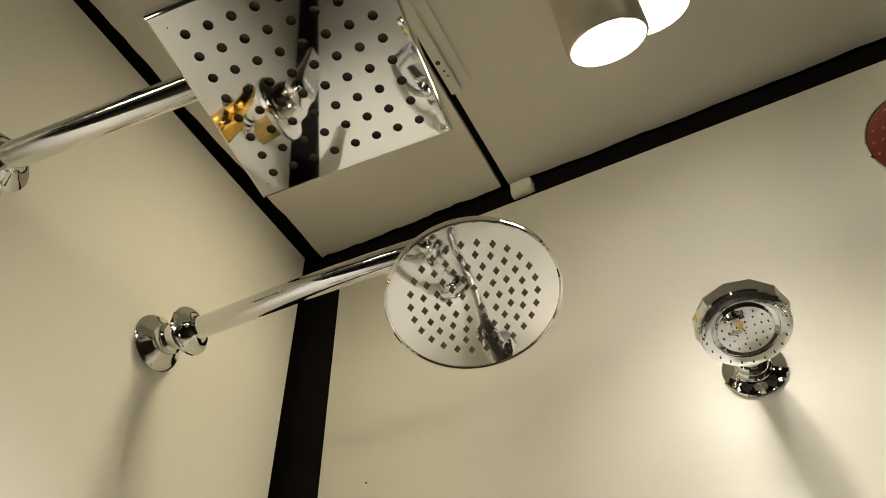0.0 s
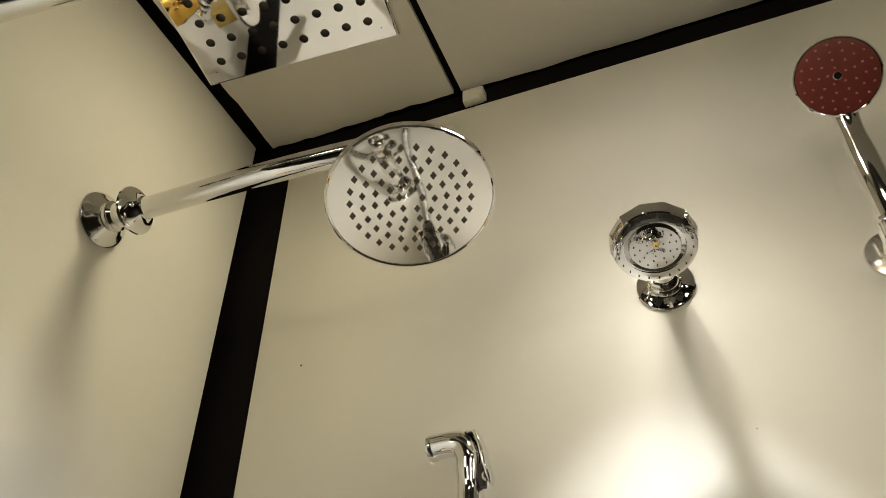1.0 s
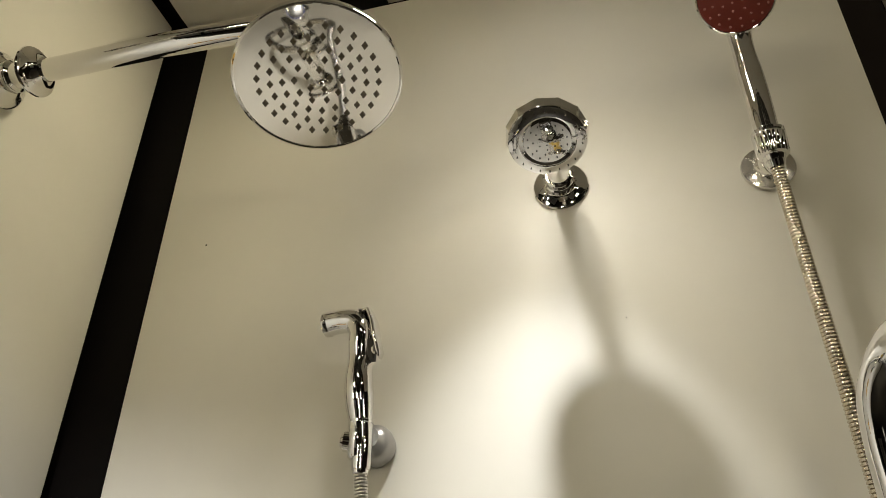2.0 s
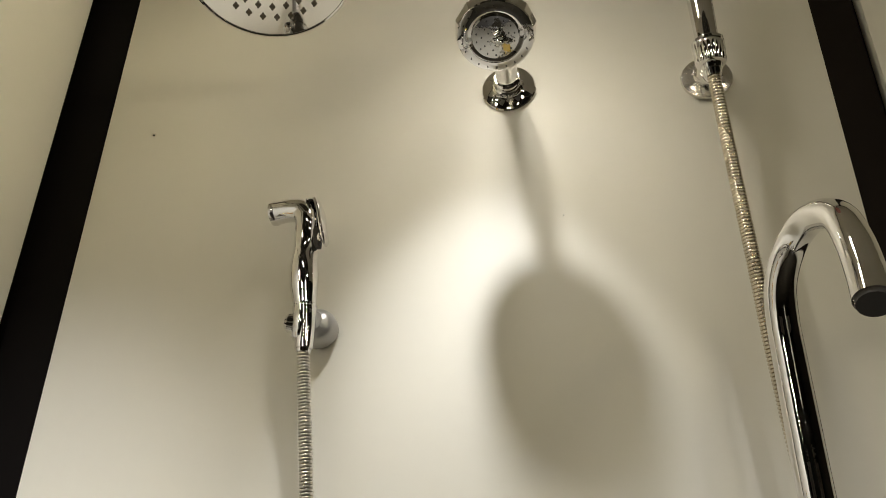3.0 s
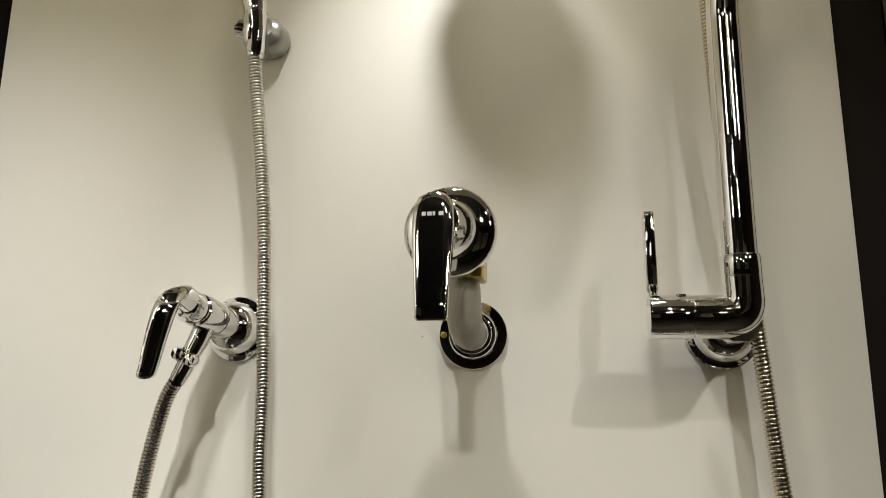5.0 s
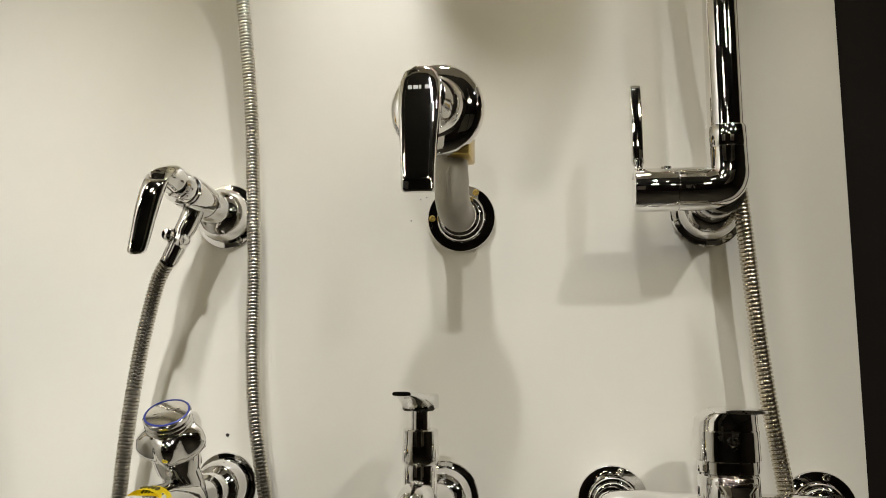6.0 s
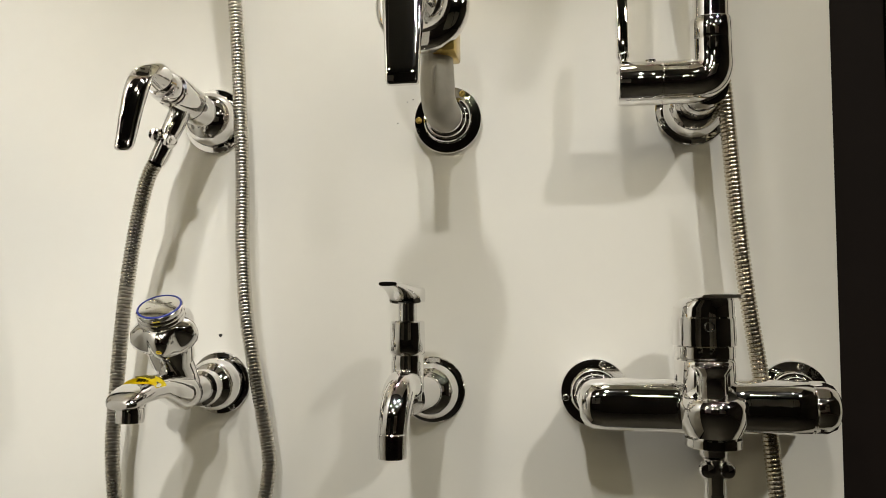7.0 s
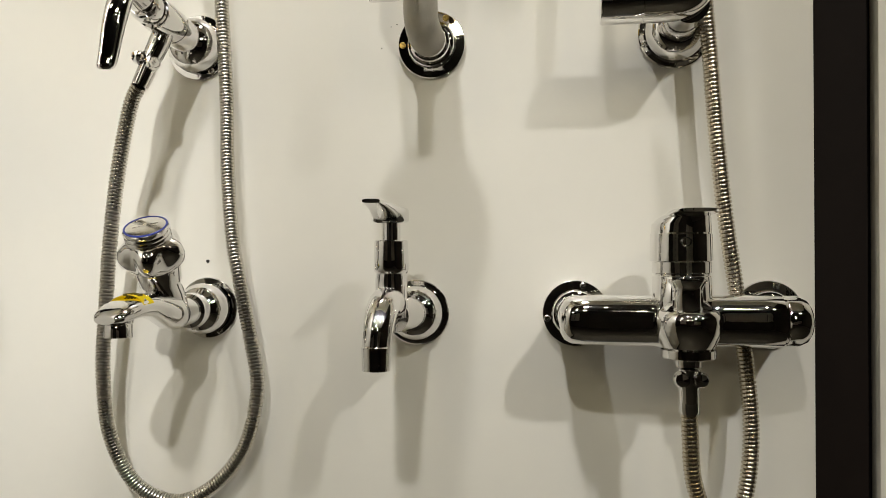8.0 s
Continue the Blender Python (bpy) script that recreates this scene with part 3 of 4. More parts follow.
# ---- hand bidet spray, its wall hook and hose ----
hook = thing("spray_holder", (-0.205, 0, 1.778), "chrome wall hook with a satin grey side cap", "spray holder")
part("base", sweep(B(), [(-0.209, 0.0, 1.778), (-0.209, -0.010, 1.780), (-0.210, -0.018, 1.782), (-0.211, -0.024, 1.783)], [0.0185, 0.0195, 0.0175, 0.011], 32), GREY_CAP, hook, "rounded satin grey cap")
part("cup", lathe(B(), along((-0.216, -0.034, 1.757), (0, 0, 1)), [(0.0088, 0.003), (0.0105, 0.005), (0.0116, 0.020), (0.0122, 0.036), (0.0118, 0.037), (0.0105, 0.036)], 32), CHROME, hook)
part("side_lug", lathe(B(), along((-0.228, -0.034, 1.778), (-1, -0.2, 0.15)), [(0.0105, -0.004), (0.0100, 0.003), (0.007, 0.006), (0.0001, 0.0068)], 24), CHROME, hook)
spray = thing("bidet_spray", (-0.213, -0.035, 1.757), "chrome hand bidet spray with a thumb lever, hung in its hook", "bidet spray")
part("body", sweep(B(), [(-0.2125, -0.035, 1.750), (-0.2125, -0.035, 1.772), (-0.2155, -0.035, 1.796), (-0.2185, -0.035, 1.818), (-0.2200, -0.036, 1.838), (-0.2200, -0.036, 1.858), (-0.2202, -0.037, 1.876), (-0.2205, -0.037, 1.890),
                         (-0.2270, -0.037, 1.9015), (-0.2390, -0.037, 1.9045), (-0.2500, -0.036, 1.9045), (-0.2585, -0.035, 1.9038)],
                   [0.0090, 0.0098, 0.0118, 0.0144, 0.0142, 0.0128, 0.0130, 0.0136, 0.0132, 0.0127, 0.0125, 0.0127], 28), CHROME, spray)
part("nozzle", lathe(B(), along((-0.2580, -0.035, 1.9038), (-1, 0.05, -0.10)), [(0.0122, -0.003), (0.0132, 0), (0.0128, 0.0045), (0.0095, 0.0055), (0.0001, 0.0052)], 28), CHROME_WORN, spray)
part("collar", lathe(B(), along((-0.2152, -0.035, 1.793), (0, 0, 1)), [(0.0112, 0), (0.0122, 0.0008), (0.0122, 0.0028), (0.0114, 0.0036)], 28), CHROME, spray)
lev = part("thumb_lever", loft(B(), [((-0.2205, -0.040, 1.9105), (0, 1, 0), (0.5, 0, 0.8), 0.0095, 0.0012, 3), ((-0.2100, -0.042, 1.9090), (0, 1, 0), (0.8, 0, 0.6), 0.0110, 0.0026, 3), ((-0.2045, -0.043, 1.8960), (0, 1, 0), (1, 0, 0.35), 0.0110, 0.0030, 3),
                                     ((-0.2010, -0.043, 1.8780), (0, 1, 0), (1, 0, 0.25), 0.0105, 0.0028, 3), ((-0.1970, -0.043, 1.8630), (0, 1, 0), (1, 0, 0.2), 0.0090, 0.0028, 2.5), ((-0.1965, -0.043, 1.8570), (0, 1, 0), (1, 0, 0.1), 0.0045, 0.0014, 2)]), CHROME, spray)
part("rivet", lathe(B(), along((-0.2000, -0.0455, 1.8640), (0.4, -1, 0)), [(0.0050, 0), (0.0052, 0.003), (0.0036, 0.0048), (0.0001, 0.0050)], 20), CHROME_WORN, lev)
part("lever_block", loft(B(), [((-0.2075, -0.040, 1.878), (0, 1, 0), (1, 0, 0), 0.0055, 0.0040, 4), ((-0.2060, -0.041, 1.862), (0, 1, 0), (1, 0, 0), 0.0055, 0.0036, 4), ((-0.2050, -0.041, 1.856), (0, 1, 0), (1, 0, 0), 0.0045, 0.0026, 4)]), RUBBER, spray)
hose = thing("bidet_hose", (-0.2125, -0.035, 1.752), "ribbed stainless hose looping down and back up to the valve", "hose", "hoses")
part("hose", corrugated([(-0.2125, -0.035, 1.756), (-0.2120, -0.033, 1.735), (-0.2075, -0.030, 1.690), (-0.1975, -0.026, 1.590), (-0.1935, -0.024, 1.515), (-0.1885, -0.026, 1.430), (-0.1860, -0.030, 1.365), (-0.1800, -0.034, 1.303),
                         (-0.1735, -0.033, 1.262), (-0.1670, -0.025, 1.210), (-0.1630, -0.020, 1.163), (-0.1765, -0.019, 1.110), (-0.2070, -0.020, 1.073), (-0.2430, -0.023, 1.059), (-0.2790, -0.029, 1.077),
                         (-0.2990, -0.036, 1.122), (-0.2998, -0.045, 1.181), (-0.2940, -0.050, 1.233), (-0.2840, -0.058, 1.299), (-0.2720, -0.064, 1.363), (-0.2570, -0.070, 1.416), (-0.2450, -0.074, 1.436)], 0.0066, 0.0031), HOSE, hose)
part("end_sleeve", lathe(B(), along((-0.2130, -0.034, 1.750), (0, 0, 1)), [(0.0066, -0.004), (0.0076, -0.003), (0.0080, 0.006), (0.0088, 0.012)], 24), CHROME, hose)

# ---- angle valve ----
valve = thing("angle_valve", (-0.227, 0, 1.485), "chrome angle valve with a long paddle lever", "valve")
flange(valve, (-0.227, 0, 1.485), OUT, 0.031, (120, 300))
part("body", lathe(B(), along((-0.227, -0.018, 1.486), (0, -1, 0.11)), [(0.0250, -0.013), (0.0248, -0.006), (0.0235, 0.0005), (0.0205, 0.0055), (0.0165, 0.0085), (0.0132, 0.0100), (0.0128, 0.0120), (0.0148, 0.0135), (0.0150, 0.034), (0.0146, 0.0345), (0.0146, 0.0356), (0.0150, 0.0361), (0.0149, 0.0650), (0.0140, 0.0668), (0.0118, 0.0676), (0.0118, 0.0730), (0.0140, 0.0742), (0.0140, 0.0790), (0.0120, 0.0825), (0.0110, 0.0850)], 44), CHROME, valve)
part("lever", loft(B(), glide([((-0.2278, -0.098, 1.4970), (1, 0, 0), (0, 0.1, 1), 0.0060, 0.0060, 2.0), ((-0.2280, -0.1000, 1.4978), (1, 0, 0), (0, 0.15, 1), 0.0115, 0.0115, 2.0), ((-0.2290, -0.1085, 1.5005), (1, 0, 0), (0, 0.45, 1), 0.0110, 0.0116, 2.1), ((-0.2310, -0.1180, 1.5000), (1, 0.2, 0), (-0.2, 0.9, 0.7), 0.0104, 0.0096, 2.3),
                               ((-0.2338, -0.1235, 1.4870), (1, 0.25, 0), (-0.25, 1, 0.25), 0.0096, 0.0068, 2.8), ((-0.2372, -0.1265, 1.4660), (1, 0.25, 0), (-0.25, 1, 0.15), 0.0086, 0.0050, 3.2), ((-0.2402, -0.1278, 1.4460), (1, 0.25, 0), (-0.25, 1, 0.15), 0.0076, 0.0042, 3.2),
                               ((-0.2415, -0.1292, 1.4370), (1, 0.25, 0), (-0.25, 1, 0.1), 0.0070, 0.0036, 2.8), ((-0.2420, -0.1298, 1.4340), (1, 0.25, 0), (-0.25, 1, 0.1), 0.0040, 0.0020, 2.2)]), 40), CHROME, valve, "paddle-shaped chrome lever", 60)
part("outlet", sweep(B(), [(-0.2280, -0.066, 1.482), (-0.2310, -0.069, 1.470), (-0.2350, -0.0715, 1.459)], [0.0092, 0.0090, 0.0084], 20), CHROME, valve)
wing_nut(valve, (-0.2370, -0.0722, 1.4540), (-0.40, -0.13, -0.90), (0.9, 0, -0.4), 0.0078)
part("ferrule", sweep(B(), [(-0.2390, -0.0730, 1.4480), (-0.2455, -0.0742, 1.4335)], [0.0080, 0.0072], 20), CHROME, valve)

# ---- single-lever mixer on a taped elbow ----
mixer = thing("lever_mixer", (-0.002, 0, 1.478), "black-reflecting chrome lever mixer held on a taped pipe elbow", "mixer tap")
flange(mixer, (-0.002, 0, 1.478), OUT, 0.031, (60, 180), CHROME, BRASS)
part("elbow", sweep(B(), [(-0.002, -0.010, 1.478), (-0.003, -0.032, 1.479), (-0.004, -0.046, 1.487), (-0.004, -0.050, 1.502), (-0.004, -0.051, 1.522), (-0.004, -0.051, 1.534)], [0.0150, 0.0154, 0.0148, 0.0146, 0.0134, 0.0128], 28), GREY_PLASTIC, mixer, "pipe elbow wrapped in milky tape")
part("tape_collar", lathe(B(), along((-0.004, -0.0515, 1.515), (0.05, 0, 1)), [(0.0128, 0.0), (0.0118, 0.002), (0.0116, 0.0045), (0.0126, 0.006), (0.0150, 0.0085), (0.0160, 0.0125), (0.0160, 0.0170), (0.0140, 0.0190)], 32), GREY_PLASTIC, mixer, "bulge of milky tape under the valve body")
part("tape_fold", sweep(B(), [(-0.0030, -0.0640, 1.512), (-0.0050, -0.0650, 1.505), (-0.0055, -0.0640, 1.494), (-0.0050, -0.0600, 1.484)], [0.0010, 0.0016, 0.0016, 0.0008], 10), GREY_PLASTIC, mixer)
part("brass_body", box(B(), (-0.006, -0.074, 1.519), (0.014, -0.034, 1.562), 0.002), BRASS, mixer, "raw brass valve body")
part("rosette", lathe(B(), along((-0.0125, -0.070, 1.5565), OUT), [(0.034, -0.002), (0.0380, 0), (0.0391, 0.0015), (0.0391, 0.0050), (0.0385, 0.0085), (0.0368, 0.0104), (0.0330, 0.0124), (0.0255, 0.0140), (0.0240, 0.020), (0.0210, 0.029), (0.0185, 0.031)], 72), CHROME, mixer)
part("hub", lathe(B(), along((-0.0145, -0.088, 1.5550), (-0.15, -1, 0.1)), [(0.0245, 0), (0.0230, 0.006), (0.0200, 0.013), (0.0175, 0.020)], 44), CHROME, mixer)
X, Y = (1, 0, 0), (0, 1, 0)
lev = part("lever", loft(B(), [((-0.0197, -0.1080, 1.5805), X, Y, 0.0040, 0.0035, 2.5), ((-0.0197, -0.1080, 1.5790), X, Y, 0.0090, 0.0085, 3), ((-0.0197, -0.1080, 1.5750), X, Y, 0.0132, 0.0107, 4), ((-0.0196, -0.1082, 1.5670), X, Y, 0.0160, 0.0115, 5),
                               ((-0.0195, -0.1090, 1.5550), X, Y, 0.0168, 0.0122, 6), ((-0.0195, -0.1125, 1.5430), X, Y, 0.0164, 0.0103, 6), ((-0.0193, -0.1180, 1.5300), X, Y, 0.0152, 0.0065, 6), ((-0.0190, -0.1225, 1.5100), X, Y, 0.0138, 0.0046, 6),
                               ((-0.0185, -0.1255, 1.4900), X, Y, 0.0128, 0.0042, 6), ((-0.0182, -0.1272, 1.4790), X, Y, 0.0124, 0.0040, 6), ((-0.0182, -0.1274, 1.4770), X, Y, 0.0112, 0.0028, 5)], 48), CHROME, mixer, "flat paddle lever with a small maker's mark")
bm = B()
for k, w in enumerate((0.0030, 0.0036, 0.0018, 0.0036)):
    x = -0.0278 + 0.0043 * k + (0.0004 if k == 3 else 0)
    box(bm, (x, -0.12105, 1.5592), (x + w, -0.1195, 1.5622))
part("mark", bm, PRINT, lev, "small pale maker's mark of four bars")

# ---- kitchen mixer with swan-neck spout ----
sink = thing("kitchen_mixer", (0.212, 0, 1.479), "chrome kitchen mixer with a tall swan-neck spout", "mixer tap")
flange(sink, (0.212, 0, 1.479), OUT, 0.031, (200,), shape=DOME)
part("stub", lathe(B(), along((0.212, -0.020, 1.480), OUT), [(0.0150, 0), (0.0145, 0.054)], 32), CHROME, sink)
part("body", sweep(B(), [(0.1765, -0.075, 1.4840), (0.190, -0.075, 1.4840), (0.200, -0.0755, 1.4842), (0.2090, -0.0765, 1.4865), (0.2130, -0.0775, 1.4930), (0.2135, -0.078, 1.502), (0.2132, -0.079, 1.514)], [0.0168, 0.0168, 0.0168, 0.0166, 0.0160, 0.0155, 0.0152], 44), CHROME, sink)
part("cartridge", lathe(B(), along((0.1770, -0.075, 1.484), (-1, 0, 0)), [(0.0158, -0.002), (0.0152, 0), (0.0152, 0.0012), (0.0169, 0.0018), (0.0170, 0.032), (0.0162, 0.0335), (0.0001, 0.0338)], 48), CHROME, sink)
pivot = part("lever", loft(B(), glide([((0.1475, -0.0715, 1.5095), (1, 0, 0), (0, 1, 0), 0.0036, 0.0055, 5), ((0.1473, -0.0710, 1.5120), (1, 0, 0), (0, 1, 0), 0.0044, 0.0070, 7), ((0.1472, -0.0700, 1.540), (1, 0, 0), (0, 1, 0), 0.0044, 0.0080, 8),
                               ((0.1470, -0.0685, 1.5655), (1, 0, 0), (0, 1, 0), 0.0043, 0.0080, 8), ((0.1470, -0.0682, 1.5690), (1, 0, 0), (0, 1, 0), 0.0036, 0.0072, 5)], 3)), CHROME, sink, "upright flat bar lever")
part("lever_foot", lathe(B(), along((0.1482, -0.0735, 1.496), (-0.05, 0.12, 1)), [(0.0060, -0.002), (0.0052, 0.002), (0.0036, 0.005), (0.0034, 0.0075), (0.0048, 0.0100), (0.0050, 0.0130), (0.0036, 0.0155)], 24), CHROME, pivot)
part("set_screw", lathe(B(), along((0.168, -0.079, 1.5002), (0, -0.1, 1)), [(0.004, -0.002), (0.004, 0.001), (0.002, 0.0016), (0.0001, 0.0016)], 14), CHROME_WORN, sink)
part("spout_collar", lathe(B(), along((0.2132, -0.079, 1.5125), (-0.01, -0.03, 1)), [(0.0140, 0), (0.0146, 0.0006), (0.0152, 0.0018), (0.0152, 0.0165), (0.0146, 0.0178), (0.0136, 0.0180)], 48), CHROME, sink)
spout = part("spout", sweep(B(), [(0.2131, -0.0795, 1.525), (0.2128, -0.0805, 1.600), (0.2128, -0.0810, 1.660), (0.2126, -0.0825, 1.700), (0.2122, -0.0860, 1.735), (0.2128, -0.0980, 1.762), (0.2195, -0.1180, 1.7835), (0.2262, -0.1430, 1.7915),
                                  (0.2310, -0.1650, 1.787), (0.2340, -0.1900, 1.771), (0.2315, -0.2120, 1.743), (0.2275, -0.2290, 1.712), (0.2245, -0.2380, 1.692)], [0.0132, 0.0132, 0.0131, 0.0129, 0.0126, 0.0123] + [0.0118] * 6 + [0.0120], 40), CHROME, sink)
part("aerator", sweep(B(), [(0.2246, -0.2376, 1.6930), (0.2238, -0.2397, 1.6885)], 0.0104, 28), RUBBER, spout, "dark round aerator")

# ---- pillar bib tap with round knob ----
bib = thing("bib_tap", (-0.219, 0, 1.237), "chrome bib tap with a fluted knob, blue ring and yellow sticker", "tap", "bib taps")
flange(bib, (-0.219, 0, 1.237), OUT, 0.029, (60, 300))
part("shank", lathe(B(), along((-0.219, -0.018, 1.237), OUT), [(0.0240, -0.012), (0.0238, -0.003), (0.0225, 0.003), (0.0190, 0.0075), (0.0150, 0.0095), (0.0142, 0.0105), (0.0160, 0.0120), (0.0165, 0.0170), (0.0155, 0.0225), (0.0128, 0.0245), (0.0125, 0.050)], 36), CHROME, bib)
A, Z = (1, -0.15, 0), (0, 0.1, 1)
part("body", loft(B(), [((-0.2185, -0.060, 1.2365), A, Z, 0.0125, 0.0125, 2), ((-0.2182, -0.070, 1.2380), A, Z, 0.0155, 0.0150, 2), ((-0.2185, -0.082, 1.2400), A, Z, 0.0158, 0.0142, 2), ((-0.2198, -0.096, 1.2445), A, Z, 0.0142, 0.0112, 2.1), ((-0.2215, -0.110, 1.2475), A, Z, 0.0140, 0.0098, 2.4),
                        ((-0.2240, -0.125, 1.2470), A, Z, 0.0155, 0.0090, 2.6), ((-0.2265, -0.139, 1.2440), A, Z, 0.0160, 0.0080, 2.6), ((-0.2280, -0.148, 1.2410), A, Z, 0.0146, 0.0062, 2.4), ((-0.2287, -0.1525, 1.2392), A, Z, 0.0095, 0.0035, 2)], 36), CHROME, bib)
part("outlet", lathe(B(), along((-0.2265, -0.1375, 1.2400), (0, -0.05, -1)), [(0.0112, -0.002), (0.0112, 0.004), (0.0100, 0.005), (0.0104, 0.006), (0.0104, 0.0155), (0.0092, 0.0158), (0.0088, 0.010)], 28), CHROME, bib)
AX = Vector((0.04, -0.52, 0.85)).normalized()
P0 = Vector((-0.2235, -0.0725, 1.2520))
part("bonnet", lathe(B(), along(P0, AX), [(0.0165, -0.010), (0.0160, 0.004), (0.0150, 0.010), (0.0150, 0.016), (0.0178, 0.0175), (0.0184, 0.028), (0.0178, 0.031), (0.0170, 0.034)], 36), CHROME, bib)
bm = B()
m = along(P0, AX)
rings = []
for r, h, lobe in ((0.0165, 0.030, 0.0), (0.0200, 0.033, 0.14), (0.0235, 0.039, 0.30), (0.0243, 0.046, 0.32), (0.0232, 0.053, 0.24), (0.0200, 0.0570, 0.06), (0.0180, 0.0580, 0.0), (0.0187, 0.0590, 0.0), (0.0187, 0.0605, 0.0), (0.0180, 0.0615, 0.0), (0.0186, 0.0625, 0.0), (0.0186, 0.0640, 0.0), (0.0179, 0.0650, 0.0), (0.0184, 0.0660, 0.0), (0.0184, 0.0685, 0.0), (0.0175, 0.0692, 0.0)):
    rings.append([m @ Vector((r * (1 + lobe * 0.5 * math.cos(5 * a + 0.6)) * math.cos(a), r * (1 + lobe * 0.5 * math.cos(5 * a + 0.6)) * math.sin(a), h)) for a in [2 * math.pi * k / 70 for k in range(70)]])
bridge(bm, rings)
knob = part("knob", bm, CHROME, bib, "six-lobed chrome knob")
part("ring", lathe(B(), m, [(0.0174, 0.067), (0.0174, 0.0698), (0.0163, 0.0702), (0.0160, 0.068)], 44), BLUE, knob, "thin blue ring")
part("cap", lathe(B(), m, [(0.0161, 0.068), (0.0159, 0.0697), (0.0120, 0.0704), (0.0001, 0.0710)], 40), CHROME_WORN, knob, "mirror-like button with a fine ridge")
line = box(B(), (-0.010, -0.0005, 0.0702), (0.010, 0.0005, 0.0709))
line.transform(m @ Matrix.Rotation(radians(25), 4, "Z"))
part("cap_line", line, CHROME, knob)
sticker = B()
rows = []
for k in range(9):
    a = radians(-75 + 150 * k / 8)
    rows.append([Vector((-0.2222 - s * 0.17 + 0.0152 * math.sin(a), -0.119 - s, 1.2474 + 0.0103 * math.cos(a) - 0.06 * s)) for s in (0.0, 0.012)])
vv = [[sticker.verts.new(p) for p in r] for r in rows]
for a, b in zip(vv, vv[1:]):
    sticker.faces.new((a[0], b[0], b[1], a[1]))
bmesh.ops.solidify(sticker, geom=list(sticker.faces), thickness=0.0004)
label = part("sticker", sticker, YELLOW, bib, "yellow paper sticker with illegible print")
bm = B()
for k in range(5):
    box(bm, (-0.2290 + 0.0030 * k, -0.1275, 1.2560), (-0.2274 + 0.0030 * k, -0.1225, 1.2577 + 0.0003 * (2 - abs(k - 2))))
part("print", bm, INK, label)

# ---- slim bib tap ----
tap = thing("slim_bib_tap", (-0.017, 0, 1.234), "slim chrome bib tap with a small flag lever", "tap", "bib taps")
flange(tap, (-0.017, 0, 1.234), OUT, 0.0295, (), shape=DOME)
part("shank", lathe(B(), along((-0.018, -0.018, 1.235), (-0.1, -1, 0.03)), [(0.0238, -0.012), (0.0235, -0.003), (0.0215, 0.0020), (0.0175, 0.0052), (0.0140, 0.0066), (0.0135, 0.0075), (0.0135, 0.058)], 36), CHROME, tap)
part("bonnet", lathe(B(), along((-0.0250, -0.075, 1.236), (0, 0, 1)), [(0.0130, 0), (0.0132, 0.030), (0.0125, 0.036), (0.0138, 0.0375), (0.0145, 0.0395), (0.0141, 0.051), (0.0137, 0.062), (0.0128, 0.0630)], 40), CHROME, tap)
part("stem", lathe(B(), along((-0.0250, -0.075, 1.297), (0, 0, 1)), [(0.0078, 0), (0.0078, 0.0190)], 24), CHROME, tap)
part("lever", loft(B(), [((-0.0245, -0.066, 1.3180), (1, 0.1, 0), (0, 0, 1), 0.0100, 0.0045, 5), ((-0.0245, -0.068, 1.3195), (1, 0.1, 0), (0, 0, 1), 0.0128, 0.0066, 6), ((-0.0250, -0.084, 1.3195), (1, 0.1, 0), (0, 0, 1), 0.0128, 0.0066, 6), ((-0.0250, -0.0855, 1.3205), (1, 0.1, 0), (0, 0, 1), 0.0120, 0.0055, 5), ((-0.0262, -0.0885, 1.3220), (1, 0.15, 0), (0, 0.2, 1), 0.0118, 0.0046, 4),
                         ((-0.0276, -0.096, 1.3248), (1, 0.15, 0), (0, 0.2, 1), 0.0106, 0.0036, 3.5), ((-0.0296, -0.108, 1.3272), (1, 0.15, 0), (0, 0.1, 1), 0.0088, 0.0026, 3), ((-0.0312, -0.119, 1.3285), (1, 0.15, 0), (0, 0, 1), 0.0068, 0.0016, 3)]), CHROME, tap)
part("spout", sweep(B(), [(-0.0245, -0.070, 1.244), (-0.0252, -0.086, 1.2480), (-0.0262, -0.099, 1.2465), (-0.0272, -0.109, 1.2360), (-0.0280, -0.1135, 1.2220), (-0.0284, -0.115, 1.2120)], [0.0120, 0.0135, 0.0130, 0.0122, 0.0115, 0.0108], 32), CHROME, tap)
part("outlet", lathe(B(), along((-0.0283, -0.115, 1.2175), (-0.01, -0.02, -1)), [(0.0108, 0), (0.0116, 0.0008), (0.0108, 0.0185), (0.0090, 0.0188), (0.0088, 0.012)], 32), CHROME, tap)

